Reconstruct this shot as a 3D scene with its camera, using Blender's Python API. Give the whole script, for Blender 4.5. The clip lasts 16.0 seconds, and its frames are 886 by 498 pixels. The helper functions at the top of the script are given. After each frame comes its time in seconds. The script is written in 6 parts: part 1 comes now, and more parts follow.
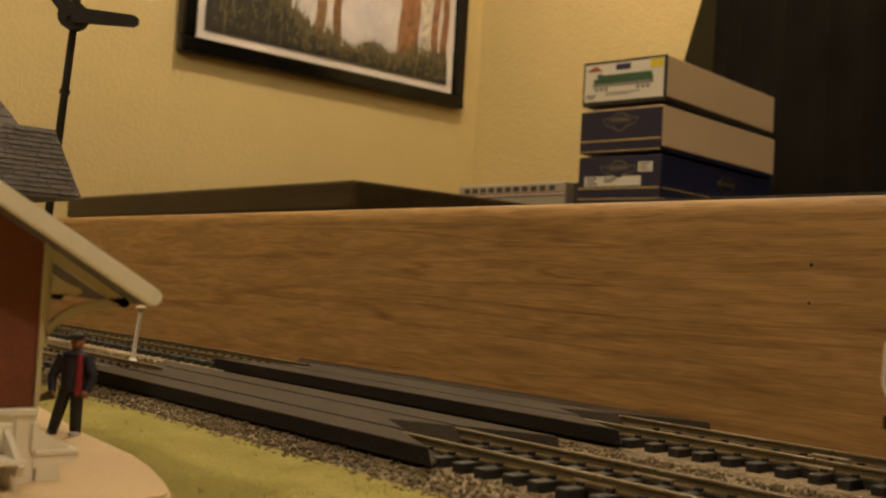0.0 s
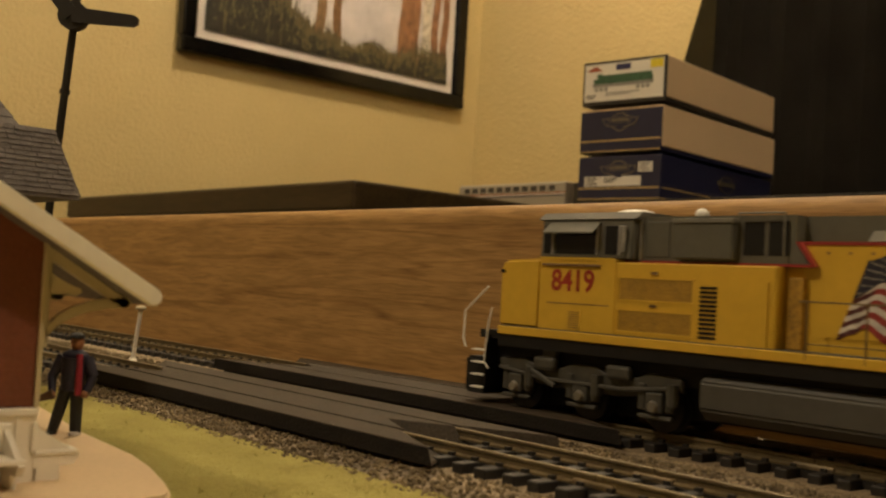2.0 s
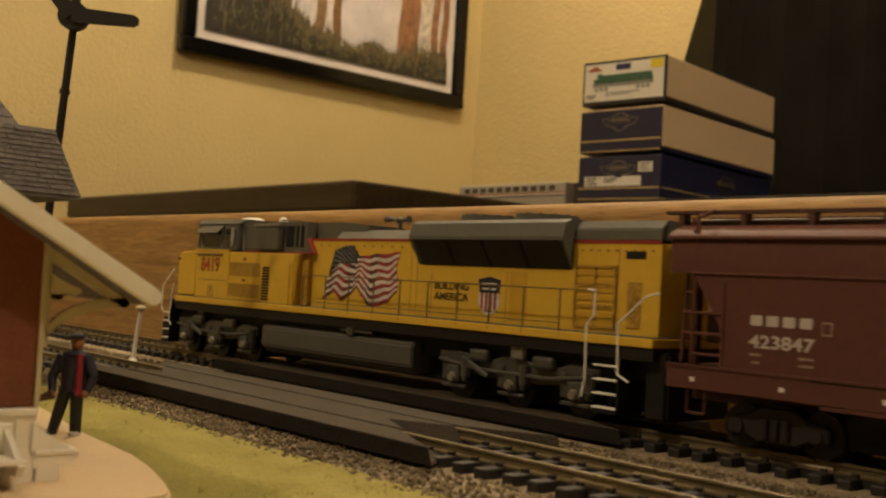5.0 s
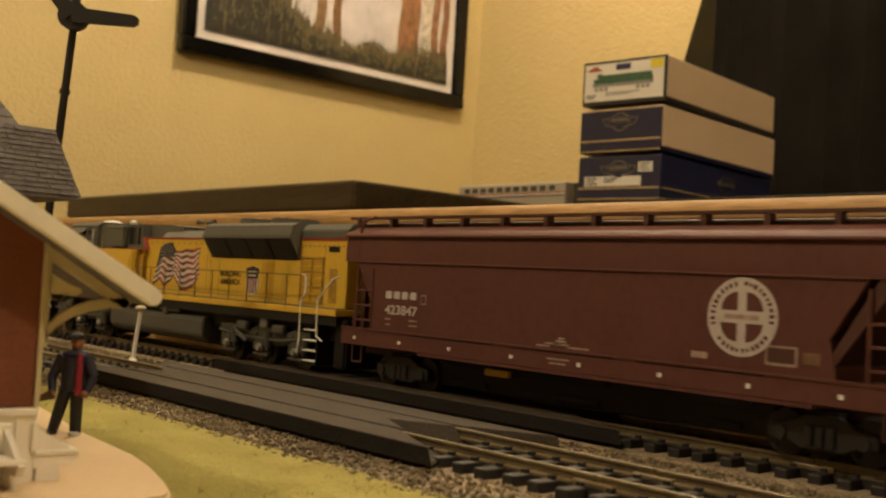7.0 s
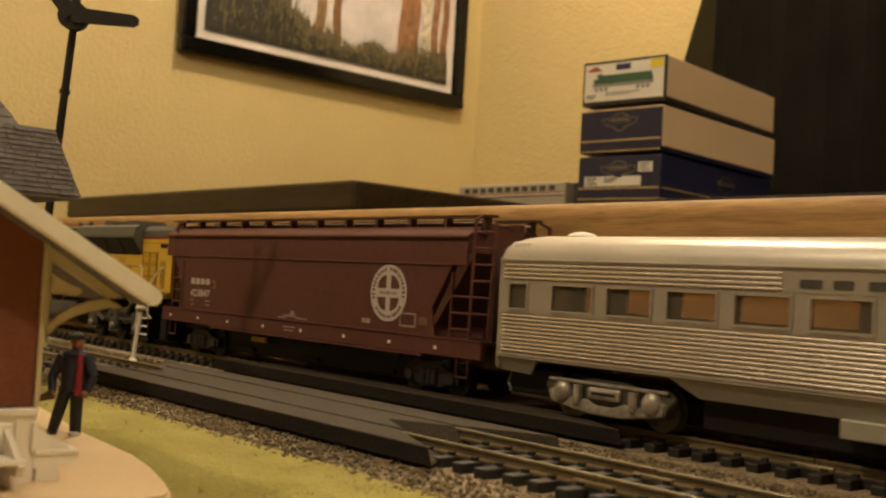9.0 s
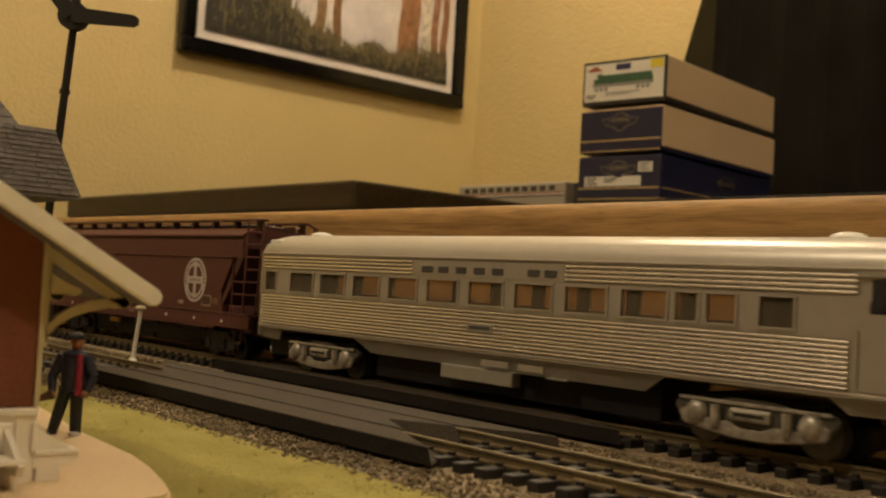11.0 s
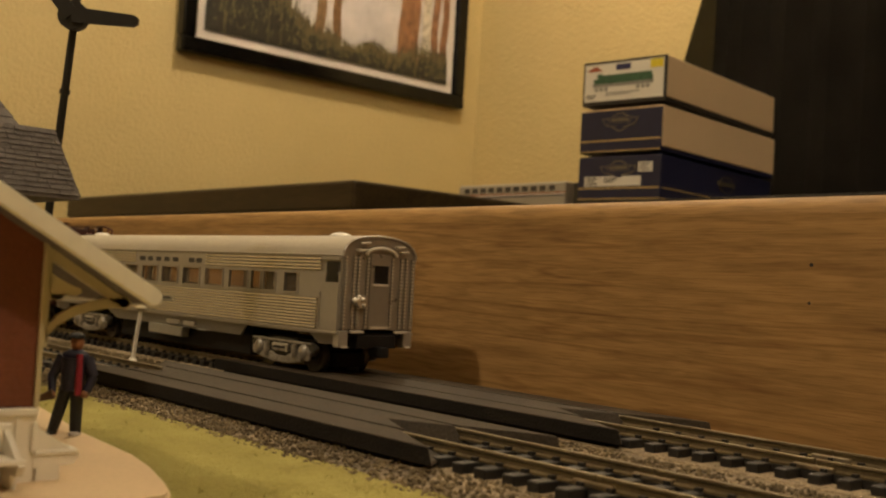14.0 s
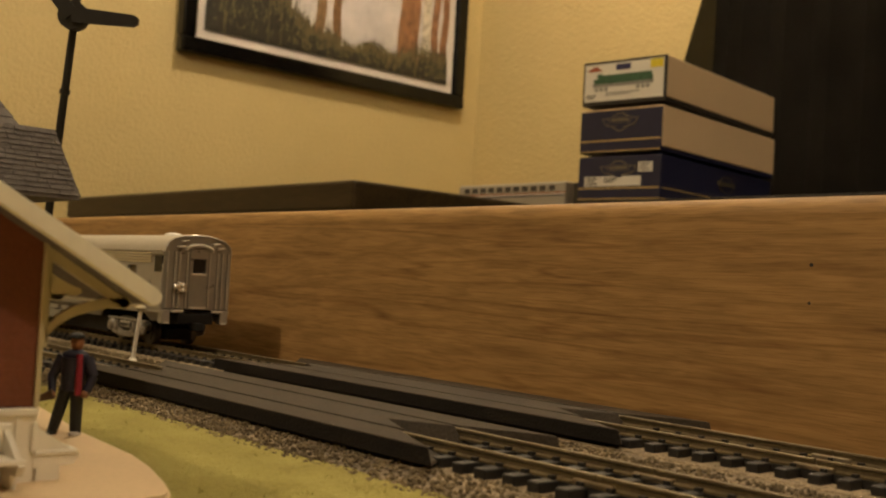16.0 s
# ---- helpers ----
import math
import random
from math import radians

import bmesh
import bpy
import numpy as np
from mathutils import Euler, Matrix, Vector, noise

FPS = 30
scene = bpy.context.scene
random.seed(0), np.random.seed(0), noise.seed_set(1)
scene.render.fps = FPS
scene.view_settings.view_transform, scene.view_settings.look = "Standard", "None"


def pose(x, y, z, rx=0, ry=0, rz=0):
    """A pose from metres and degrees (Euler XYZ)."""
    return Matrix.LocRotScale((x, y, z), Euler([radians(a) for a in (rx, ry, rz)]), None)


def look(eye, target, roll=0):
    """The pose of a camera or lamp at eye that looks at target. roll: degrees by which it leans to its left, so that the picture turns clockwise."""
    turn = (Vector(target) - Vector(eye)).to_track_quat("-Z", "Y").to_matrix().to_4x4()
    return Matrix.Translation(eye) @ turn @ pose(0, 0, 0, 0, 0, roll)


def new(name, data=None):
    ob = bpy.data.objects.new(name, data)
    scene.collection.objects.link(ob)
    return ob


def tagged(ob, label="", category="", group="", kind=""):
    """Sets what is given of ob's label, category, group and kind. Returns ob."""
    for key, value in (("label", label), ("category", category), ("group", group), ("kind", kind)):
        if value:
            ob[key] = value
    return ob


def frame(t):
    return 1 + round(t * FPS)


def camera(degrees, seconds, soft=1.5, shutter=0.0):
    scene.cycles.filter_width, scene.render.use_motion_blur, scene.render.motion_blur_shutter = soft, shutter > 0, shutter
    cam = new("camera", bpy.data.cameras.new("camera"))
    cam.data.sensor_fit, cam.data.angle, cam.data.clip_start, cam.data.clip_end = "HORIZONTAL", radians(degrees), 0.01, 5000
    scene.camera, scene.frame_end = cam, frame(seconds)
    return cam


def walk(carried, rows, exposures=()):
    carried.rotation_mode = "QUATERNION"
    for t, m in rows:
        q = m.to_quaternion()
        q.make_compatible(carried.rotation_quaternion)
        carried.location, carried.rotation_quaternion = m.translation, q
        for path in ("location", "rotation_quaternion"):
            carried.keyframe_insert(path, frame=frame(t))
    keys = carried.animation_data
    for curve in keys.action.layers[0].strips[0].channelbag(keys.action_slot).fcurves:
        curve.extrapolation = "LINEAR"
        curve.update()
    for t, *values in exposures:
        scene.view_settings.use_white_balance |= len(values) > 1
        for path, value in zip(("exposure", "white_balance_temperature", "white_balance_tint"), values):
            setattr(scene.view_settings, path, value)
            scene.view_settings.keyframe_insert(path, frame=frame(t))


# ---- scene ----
# Millimetre-scale railway model on a table in a room. Rail top is z = 0, the main track runs along x at y = 0.
EYE = Vector((0.0, -0.2332, 0.0346))
YAW, PITCH = radians(48.157), radians(2.021)
AHEAD = Vector((-math.sin(YAW) * math.cos(PITCH), math.cos(YAW) * math.cos(PITCH), math.sin(PITCH)))
cam = camera(46.25, 16.0, soft=2.1, shutter=0.4)
cam.data.dof.use_dof, cam.data.dof.focus_distance, cam.data.dof.aperture_fstop = True, 0.33, 38.0
walk(cam, [(0.0, look(EYE, EYE + AHEAD, 3.23)), (16.0, look(EYE, EYE + AHEAD, 3.23))], exposures=[(0.0, -0.1), (4.0, -0.08), (6.5, 0.22), (8.0, 0.36), (9.2, 0.2), (11.5, -0.10), (16.0, -0.09)])

# ---- light: three warm point lamps out of view, without fixtures ----
LAMP = Vector((-0.50, -1.0, 1.33))
WARM = (1.0, 0.80, 0.545)
world = bpy.data.worlds.new("world")
scene.world = world
world.use_nodes = True
world.node_tree.nodes["Background"].inputs[0].default_value = (0.02, 0.015, 0.01, 1)
world.node_tree.nodes["Background"].inputs[1].default_value = 0.2
LAMP_B = Vector((-1.17, 0.88, 1.55))
# Fill lamp added to brighten the depot gable; placed to miss the board.
FILL_C = Vector((0.75, 0.25, 1.52))
for at, watts in ((LAMP, 32.5), (LAMP_B, 34.5), (FILL_C, 28.5)):
    unseen_lamp = bpy.data.lights.new("unseen_lamp", "POINT")
    unseen_lamp.energy, unseen_lamp.color, unseen_lamp.shadow_soft_size = watts, WARM, 0.035
    new("unseen_lamp", unseen_lamp).location = at


# ---- materials ----
def material(name, color, rough=0.5, metal=0.0, vary=0.15, scale=40.0, bump=0.0, fine=400.0, spec=0.5, stretch=(1, 1, 1), coat=0.0):
    """A painted or natural surface: two noises vary the colour, a third gives relief."""
    m = bpy.data.materials.new(name)
    m.use_nodes = True
    nt = m.node_tree
    n, l = nt.nodes, nt.links
    p = n["Principled BSDF"]
    p.inputs["Roughness"].default_value, p.inputs["Metallic"].default_value = rough, metal
    p.inputs["Specular IOR Level"].default_value = spec
    p.inputs["Coat Weight"].default_value = coat
    co = n.new("ShaderNodeTexCoord")
    mp = n.new("ShaderNodeMapping")
    mp.inputs["Scale"].default_value = stretch
    l.new(co.outputs["Object"], mp.inputs["Vector"])
    n1, n2 = n.new("ShaderNodeTexNoise"), n.new("ShaderNodeTexNoise")
    n1.inputs["Scale"].default_value, n2.inputs["Scale"].default_value = scale, fine
    n1.inputs["Detail"].default_value = 4
    l.new(mp.outputs[0], n1.inputs["Vector"]), l.new(mp.outputs[0], n2.inputs["Vector"])
    add = n.new("ShaderNodeMath")
    add.operation = "ADD"
    l.new(n1.outputs[0], add.inputs[0]), l.new(n2.outputs[0], add.inputs[1])
    ramp = n.new("ShaderNodeMapRange")
    ramp.inputs["From Min"].default_value, ramp.inputs["From Max"].default_value = 0.65, 1.35
    l.new(add.outputs[0], ramp.inputs["Value"])
    mix = n.new("ShaderNodeMix")
    mix.data_type = "RGBA"
    mix.inputs["A"].default_value = tuple(c * (1 - vary) for c in color) + (1,)
    mix.inputs["B"].default_value = tuple(min(1, c * (1 + vary)) for c in color) + (1,)
    l.new(ramp.outputs[0], mix.inputs["Factor"])
    l.new(mix.outputs["Result"], p.inputs["Base Color"])
    rr = n.new("ShaderNodeMapRange")
    rr.inputs["To Min"].default_value, rr.inputs["To Max"].default_value = max(0.03, rough - 0.08), min(1, rough + 0.08)
    l.new(n1.outputs[0], rr.inputs["Value"])
    l.new(rr.outputs[0], p.inputs["Roughness"])
    if bump:
        b = n.new("ShaderNodeBump")
        b.inputs["Distance"].default_value, b.inputs["Strength"].default_value = bump, 1.0
        l.new(n2.outputs[0], b.inputs["Height"])
        l.new(b.outputs[0], p.inputs["Normal"])
    return m


def glass_material(name, tint=(0.9, 0.9, 0.88), clear=1.0):
    m = bpy.data.materials.new(name)
    m.use_nodes = True
    p = m.node_tree.nodes["Principled BSDF"]
    p.inputs["Base Color"].default_value = (*tint, 1)
    p.inputs["Transmission Weight"].default_value, p.inputs["Roughness"].default_value, p.inputs["IOR"].default_value = clear, 0.03, 1.1
    return m


def oak_material(name, dark, light):
    """Veneer with short mottled figure, fine pores and a few long dark growth lines that waver along the board."""
    m = bpy.data.materials.new(name)
    m.use_nodes = True
    n, l = m.node_tree.nodes, m.node_tree.links
    p = n["Principled BSDF"]
    co = n.new("ShaderNodeTexCoord")

    def field(stretch, scale, detail, distortion, turn=0.0):
        mp, tx = n.new("ShaderNodeMapping"), n.new("ShaderNodeTexNoise")
        mp.inputs["Scale"].default_value, mp.inputs["Rotation"].default_value = (stretch, 1, 1), (0, turn, 0)
        tx.inputs["Scale"].default_value, tx.inputs["Detail"].default_value, tx.inputs["Distortion"].default_value = scale, detail, distortion
        l.new(co.outputs["Object"], mp.inputs["Vector"])
        l.new(mp.outputs[0], tx.inputs["Vector"])
        return tx.outputs[0]

    def span(value, lo, hi, top):
        r = n.new("ShaderNodeMapRange")
        r.inputs["From Min"].default_value, r.inputs["From Max"].default_value, r.inputs["To Max"].default_value = lo, hi, top
        l.new(value, r.inputs["Value"])
        return r.outputs[0]

    def over(color, fac, tint):
        mix = n.new("ShaderNodeMix")
        mix.data_type, mix.blend_type = "RGBA", "MULTIPLY"
        mix.inputs[7].default_value = (*tint, 1)
        l.new(fac, mix.inputs[0])
        l.new(color, mix.inputs[6])
        return mix.outputs[2]

    base = n.new("ShaderNodeMix")
    base.data_type = "RGBA"
    base.inputs["A"].default_value, base.inputs["B"].default_value = (*dark, 1), (*light, 1)
    figure = field(0.12, 330, 8, 0.7, 0.02)
    l.new(span(figure, 0.33, 0.66, 1.0), base.inputs["Factor"])
    col = over(base.outputs["Result"], span(field(0.09, 110, 5, 0.6, -0.02), 0.50, 0.72, 0.42), (0.62, 0.56, 0.46))
    fibre = field(0.045, 2000, 3, 0.0)
    col = over(col, span(fibre, 0.46, 0.70, 0.55), (0.55, 0.48, 0.40))
    # long growth lines: thin contours of a slow field
    wave, sub, absol = field(0.035, 60, 3, 0.5, 0.015), n.new("ShaderNodeMath"), n.new("ShaderNodeMath")
    sub.operation, absol.operation = "SUBTRACT", "ABSOLUTE"
    sub.inputs[1].default_value = 0.53
    l.new(wave, sub.inputs[0])
    l.new(sub.outputs[0], absol.inputs[0])
    col = over(col, span(absol.outputs[0], 0.018, 0.0, 0.55), (0.46, 0.38, 0.30))
    l.new(col, p.inputs["Base Color"])
    p.inputs["Roughness"].default_value, p.inputs["Specular IOR Level"].default_value = 0.6, 0.3
    b = n.new("ShaderNodeBump")
    b.inputs["Distance"].default_value = 0.0001
    l.new(fibre, b.inputs["Height"])
    l.new(b.outputs[0], p.inputs["Normal"])
    return m


def wood_material(name, dark, light, scale=1.0, along="X", rough=0.45):
    """Long wavy grain with darker cathedral bands and pores."""
    m = bpy.data.materials.new(name)
    m.use_nodes = True
    n, l = m.node_tree.nodes, m.node_tree.links
    p = n["Principled BSDF"]
    co, mp = n.new("ShaderNodeTexCoord"), n.new("ShaderNodeMapping")
    mp.inputs["Scale"].default_value = {"X": (0.085, 1, 1), "Y": (1, 0.085, 1), "Z": (1, 1, 0.085)}[along]
    l.new(co.outputs["Object"], mp.inputs["Vector"])
    big, fib, mid = n.new("ShaderNodeTexNoise"), n.new("ShaderNodeTexNoise"), n.new("ShaderNodeTexNoise")
    big.inputs["Scale"].default_value, big.inputs["Detail"].default_value, big.inputs["Distortion"].default_value = 40 * scale, 4, 1.2
    mid.inputs["Scale"].default_value, mid.inputs["Detail"].default_value = 240 * scale, 6
    fib.inputs["Scale"].default_value, fib.inputs["Detail"].default_value = 900 * scale, 3
    for q in (big, mid, fib):
        l.new(mp.outputs[0], q.inputs["Vector"])
    ramp = n.new("ShaderNodeValToRGB")
    e = ramp.color_ramp.elements
    e[0].position, e[0].color = 0.36, (*dark, 1)
    e[1].position, e[1].color = 0.58, (*light, 1)
    s1 = n.new("ShaderNodeMath")
    s1.operation = "MULTIPLY_ADD"
    s1.inputs[1].default_value = 0.45
    l.new(mid.outputs[0], s1.inputs[0])
    s2 = n.new("ShaderNodeMath")
    s2.operation = "MULTIPLY_ADD"
    s2.inputs[1].default_value, s2.inputs[2].default_value = 0.30, -0.12
    l.new(big.outputs[0], s2.inputs[0])
    s3 = n.new("ShaderNodeMath")
    s3.operation = "MULTIPLY_ADD"
    s3.inputs[1].default_value = 0.42
    l.new(fib.outputs[0], s3.inputs[0])
    l.new(s2.outputs[0], s3.inputs[2])
    l.new(s3.outputs[0], s1.inputs[2])
    l.new(s1.outputs[0], ramp.inputs[0])
    l.new(ramp.outputs[0], p.inputs["Base Color"])
    p.inputs["Roughness"].default_value = rough
    p.inputs["Specular IOR Level"].default_value = 0.3
    b = n.new("ShaderNodeBump")
    b.inputs["Distance"].default_value = 0.0001
    l.new(fib.outputs[0], b.inputs["Height"])
    l.new(b.outputs[0], p.inputs["Normal"])
    return m


def grain_material(name, colors, scale, rough=0.9, bump=0.0006):
    """Scatter of small coloured grains: ballast, flock."""
    m = bpy.data.materials.new(name)
    m.use_nodes = True
    n, l = m.node_tree.nodes, m.node_tree.links
    p = n["Principled BSDF"]
    p.inputs["Roughness"].default_value = rough
    co, vo, ramp, no = n.new("ShaderNodeTexCoord"), n.new("ShaderNodeTexVoronoi"), n.new("ShaderNodeValToRGB"), n.new("ShaderNodeTexNoise")
    vo.inputs["Scale"].default_value = scale
    no.inputs["Scale"].default_value = scale / 40
    l.new(co.outputs["Object"], vo.inputs["Vector"]), l.new(co.outputs["Object"], no.inputs["Vector"])
    ramp.color_ramp.interpolation = "LINEAR"
    e = ramp.color_ramp.elements
    e[0].color, e[1].color = (*colors[0], 1), (*colors[-1], 1)
    for i, c in enumerate(colors[1:-1]):
        q = e.new((i + 1) / (len(colors) - 1))
        q.color = (*c, 1)
    sep = n.new("ShaderNodeSeparateColor")
    l.new(vo.outputs["Color"], sep.inputs[0])
    a = n.new("ShaderNodeMath")
    a.operation = "MULTIPLY_ADD"
    a.inputs[1].default_value = 0.55
    l.new(sep.outputs[0], a.inputs[0])
    a2 = n.new("ShaderNodeMath")
    a2.operation = "MULTIPLY_ADD"
    a2.inputs[1].default_value, a2.inputs[2].default_value = 1.1, -0.32
    l.new(no.outputs[0], a2.inputs[0])
    l.new(a2.outputs[0], a.inputs[2])
    l.new(a.outputs[0], ramp.inputs[0])
    l.new(ramp.outputs[0], p.inputs["Base Color"])
    b = n.new("ShaderNodeBump")
    b.inputs["Distance"].default_value = bump
    l.new(vo.outputs["Distance"], b.inputs["Height"])
    l.new(b.outputs[0], p.inputs["Normal"])
    return m


M = {}
M["wall"] = material("wall_paint", (0.585, 0.462, 0.215), 0.62, vary=0.05, scale=3, fine=130, bump=0.0021)
M["ceiling"] = material("ceiling_paint", (0.75, 0.72, 0.64), 0.8, vary=0.04, scale=3, fine=90, bump=0.002)
M["carpet"] = material("carpet", (0.22, 0.17, 0.12), 0.95, vary=0.3, scale=20, fine=500, bump=0.003)
M["oak"] = oak_material("oak_board", (0.275, 0.158, 0.055), (0.405, 0.236, 0.086))
M["dresser"] = wood_material("dark_stained_wood", (0.024, 0.016, 0.008), (0.050, 0.034, 0.016), 0.4, "X", 0.35)
M["black_wood"] = material("black_lacquer", (0.012, 0.010, 0.009), 0.35, vary=0.3, scale=8)
M["black_cloth"] = material("black_cloth", (0.020, 0.017, 0.014), 0.95, vary=0.3, scale=8, fine=700, bump=0.0006, spec=0.1)
M["wall_shade"] = material("wall_shade", (0.055, 0.045, 0.022), 0.95, vary=0.2, scale=8, fine=700, bump=0.0006, spec=0.1)
M["plywood"] = wood_material("plywood", (0.35, 0.24, 0.13), (0.5, 0.36, 0.2), 0.5, "X", 0.7)
M["grass"] = grain_material("flock_grass", [(0.20, 0.165, 0.035), (0.29, 0.25, 0.055), (0.35, 0.305, 0.075), (0.42, 0.37, 0.115)], 2600, bump=0.0004)
M["ballast"] = grain_material("ballast", [(0.05, 0.04, 0.03), (0.17, 0.13, 0.085), (0.30, 0.23, 0.15), (0.48, 0.38, 0.25)], 1100, bump=0.0012)
M["tie"] = material("tie_plastic", (0.018, 0.015, 0.013), 0.55, vary=0.3, scale=200, fine=2500, bump=0.0001)
M["rail"] = material("nickel_rail", (0.175, 0.138, 0.075), 0.45, metal=0.5, vary=0.25, scale=120, fine=900)
# Darker sides and a lighter top: shade and light put into the rubber.
M["pad_side"] = material("shaded_rubber_side", (0.010, 0.008, 0.007), 0.7, vary=0.3, scale=110, fine=1300, bump=0.0002, spec=0.25)
M["pad"] = material("lit_rubber_top", (0.038, 0.028, 0.018), 0.75, vary=0.5, scale=110, fine=1300, bump=0.00016, spec=0.3)
M["platform"] = material("platform_card", (0.70, 0.535, 0.335), 0.85, vary=0.06, scale=60, fine=900, bump=0.0001)


# ---- mesh helpers ----
def block(bm, x0, x1, y0, y1, z0, z1, bevel=0.0, seg=2):
    vs = bmesh.ops.create_cube(bm, size=1.0, matrix=Matrix.Translation(((x0 + x1) / 2, (y0 + y1) / 2, (z0 + z1) / 2)) @ Matrix.Diagonal((abs(x1 - x0), abs(y1 - y0), abs(z1 - z0), 1)))["verts"]
    if bevel:
        es = list({e for v in vs for e in v.link_edges})
        bmesh.ops.bevel(bm, geom=es, offset=bevel, segments=seg, affect="EDGES", profile=0.5)
    return bm


def boxed(*a, **k):
    return block(bmesh.new(), *a, **k)


def prism(bm, outline, axis, a, b):
    """Extrudes an outline of 2D points along an axis from a to b. x: (y, z), y: (x, z), z: (x, y)."""
    def at(p, w):
        return {"x": (w, p[0], p[1]), "y": (p[0], w, p[1]), "z": (p[0], p[1], w)}[axis]
    n = len(outline)
    va, vb = [bm.verts.new(at(p, a)) for p in outline], [bm.verts.new(at(p, b)) for p in outline]
    bm.faces.new(va), bm.faces.new(vb[::-1])
    for i in range(n):
        bm.faces.new((va[i], vb[i], vb[(i + 1) % n], va[(i + 1) % n]))
    bmesh.ops.recalc_face_normals(bm, faces=bm.faces[:])
    return bm


def rod(bm, a, b, r, seg=8, r2=None):
    a, b = Vector(a), Vector(b)
    d = b - a
    m = Matrix.Translation((a + b) / 2) @ d.to_track_quat("Z", "Y").to_matrix().to_4x4()
    bmesh.ops.create_cone(bm, cap_ends=True, segments=seg, radius1=r, radius2=r if r2 is None else r2, depth=d.length, matrix=m)
    return bm


def rods(points, r, seg=8):
    bm = bmesh.new()
    for a, b in zip(points, points[1:]):
        rod(bm, a, b, r, seg)
    return bm


def blob(bm, c, r, sx=1, sy=1, sz=1, sub=2):
    bmesh.ops.create_icosphere(bm, subdivisions=sub, radius=r, matrix=Matrix.Translation(c) @ Matrix.Diagonal((sx, sy, sz, 1)))
    return bm


def part(name, bm, mat, parent=None, label="", smooth=False):
    me = bpy.data.meshes.new(name)
    if smooth:
        for f in bm.faces:
            f.smooth = True
    bm.to_mesh(me)
    bm.free()
    me.materials.append(mat)
    if smooth:
        me.set_sharp_from_angle(angle=radians(40))
    ob = new(name, me)
    if parent:
        ob.parent = parent
    if label:
        ob["label"] = label
    return ob


def thing(name, at=(0, 0, 0), label="", category="", group="", kind=""):
    ob = new(name)
    ob.location = at
    return tagged(ob, label, category, group, kind)


def lettering(name, words, size, mat, parent, m, label="", width=None, bold=0.02):
    """Flat raised letters in the built-in font, made into a mesh; m places them, their own x runs along the line. width squeezes them to that length."""
    cu = bpy.data.curves.new(name, "FONT")
    cu.offset = size * bold
    cu.body, cu.size, cu.extrude, cu.align_x, cu.align_y = words, size, 0.00005, "CENTER", "CENTER"
    tmp = bpy.data.objects.new(name, cu)
    scene.collection.objects.link(tmp)
    bpy.context.view_layer.update()
    me = bpy.data.meshes.new_from_object(tmp.evaluated_get(bpy.context.evaluated_depsgraph_get()))
    bpy.data.objects.remove(tmp)
    if width:
        xs = [v.co.x for v in me.vertices]
        k = width / (max(xs) - min(xs))
        me.transform(Matrix.Diagonal((k, 1, 1, 1)))
    me.transform(m)
    me.materials.clear()
    me.materials.append(mat)
    ob = new(name, me)
    ob.parent = parent
    if label:
        ob["label"] = label
    return ob


# faces that look to -y (towards the near side)
def near_side(x, y, z):
    return Matrix.Translation((x, y, z)) @ Matrix.Rotation(radians(90), 4, "X")


# ---- the room ----
XW, YW, XE, YS, ZF, ZC = -1.97, 1.62, 3.4, -4.2, -0.80, 1.62
tagged(part("floor", boxed(XW - 0.1, XE + 0.1, YS - 0.1, YW + 0.1, ZF - 0.1, ZF), M["carpet"]), "brown carpeted room floor", "floor", kind="structure")
tagged(part("ceiling", boxed(XW - 0.1, XE + 0.1, YS - 0.1, YW + 0.1, ZC, ZC + 0.1), M["ceiling"]), "off-white textured ceiling", "ceiling", kind="structure")
tagged(part("wall_west", boxed(XW - 0.1, XW, YS - 0.1, YW + 0.1, ZF, ZC), M["wall"]), "cream yellow wall with orange-peel texture", "wall", kind="structure")
tagged(part("wall_north", boxed(XW, XE, YW, YW + 0.1, ZF, ZC), M["wall"]), "cream yellow wall with orange-peel texture", "wall", kind="structure")
# East and south walls are out of view, set far off to weaken bounce.
tagged(part("unseen_wall_east", boxed(XE, XE + 0.1, YS - 0.1, YW + 0.1, ZF, ZC), M["wall"]), "cream yellow wall with orange-peel texture", "wall", kind="structure")
tagged(part("unseen_wall_south", boxed(XW, XE, YS - 0.1, YS, ZF, ZC), M["wall"]), "cream yellow wall with orange-peel texture", "wall", kind="structure")

# ---- the railway table ----
BOARD_Y = 0.0443
base = tagged(part("layout_table", boxed(-1.15, 0.9, -0.75, BOARD_Y + 0.02, -0.045, -0.0095), M["plywood"]), "plywood table top that carries the model railway", "table", kind="structure")
for lx in (-1.08, 0.83):
    for ly in (-0.7, 0.02):
        part("table_leg", boxed(lx - 0.03, lx + 0.03, ly - 0.03, ly + 0.03, ZF, -0.045), M["plywood"], base)

# oak board along the back of the table, its top edge rounded over
bm = bmesh.new()
prof = [(BOARD_Y, -0.06), (BOARD_Y + 0.019, -0.06), (BOARD_Y + 0.019, 0.0608)]
prof += [(BOARD_Y + 0.0130 + 0.006 * math.cos(a), 0.0608 + 0.006 * math.sin(a)) for a in [radians(d) for d in (22, 45, 68, 90)]]
prof += [(BOARD_Y + 0.006 + 0.006 * math.cos(a), 0.0608 + 0.006 * math.sin(a)) for a in [radians(d) for d in (90, 112, 135, 158, 180)]]
prism(bm, prof, "x", -1.2, 0.95)
board = tagged(part("back_board", bm, M["oak"], smooth=True), "brown oak-veneer board standing along the back of the layout", "board")
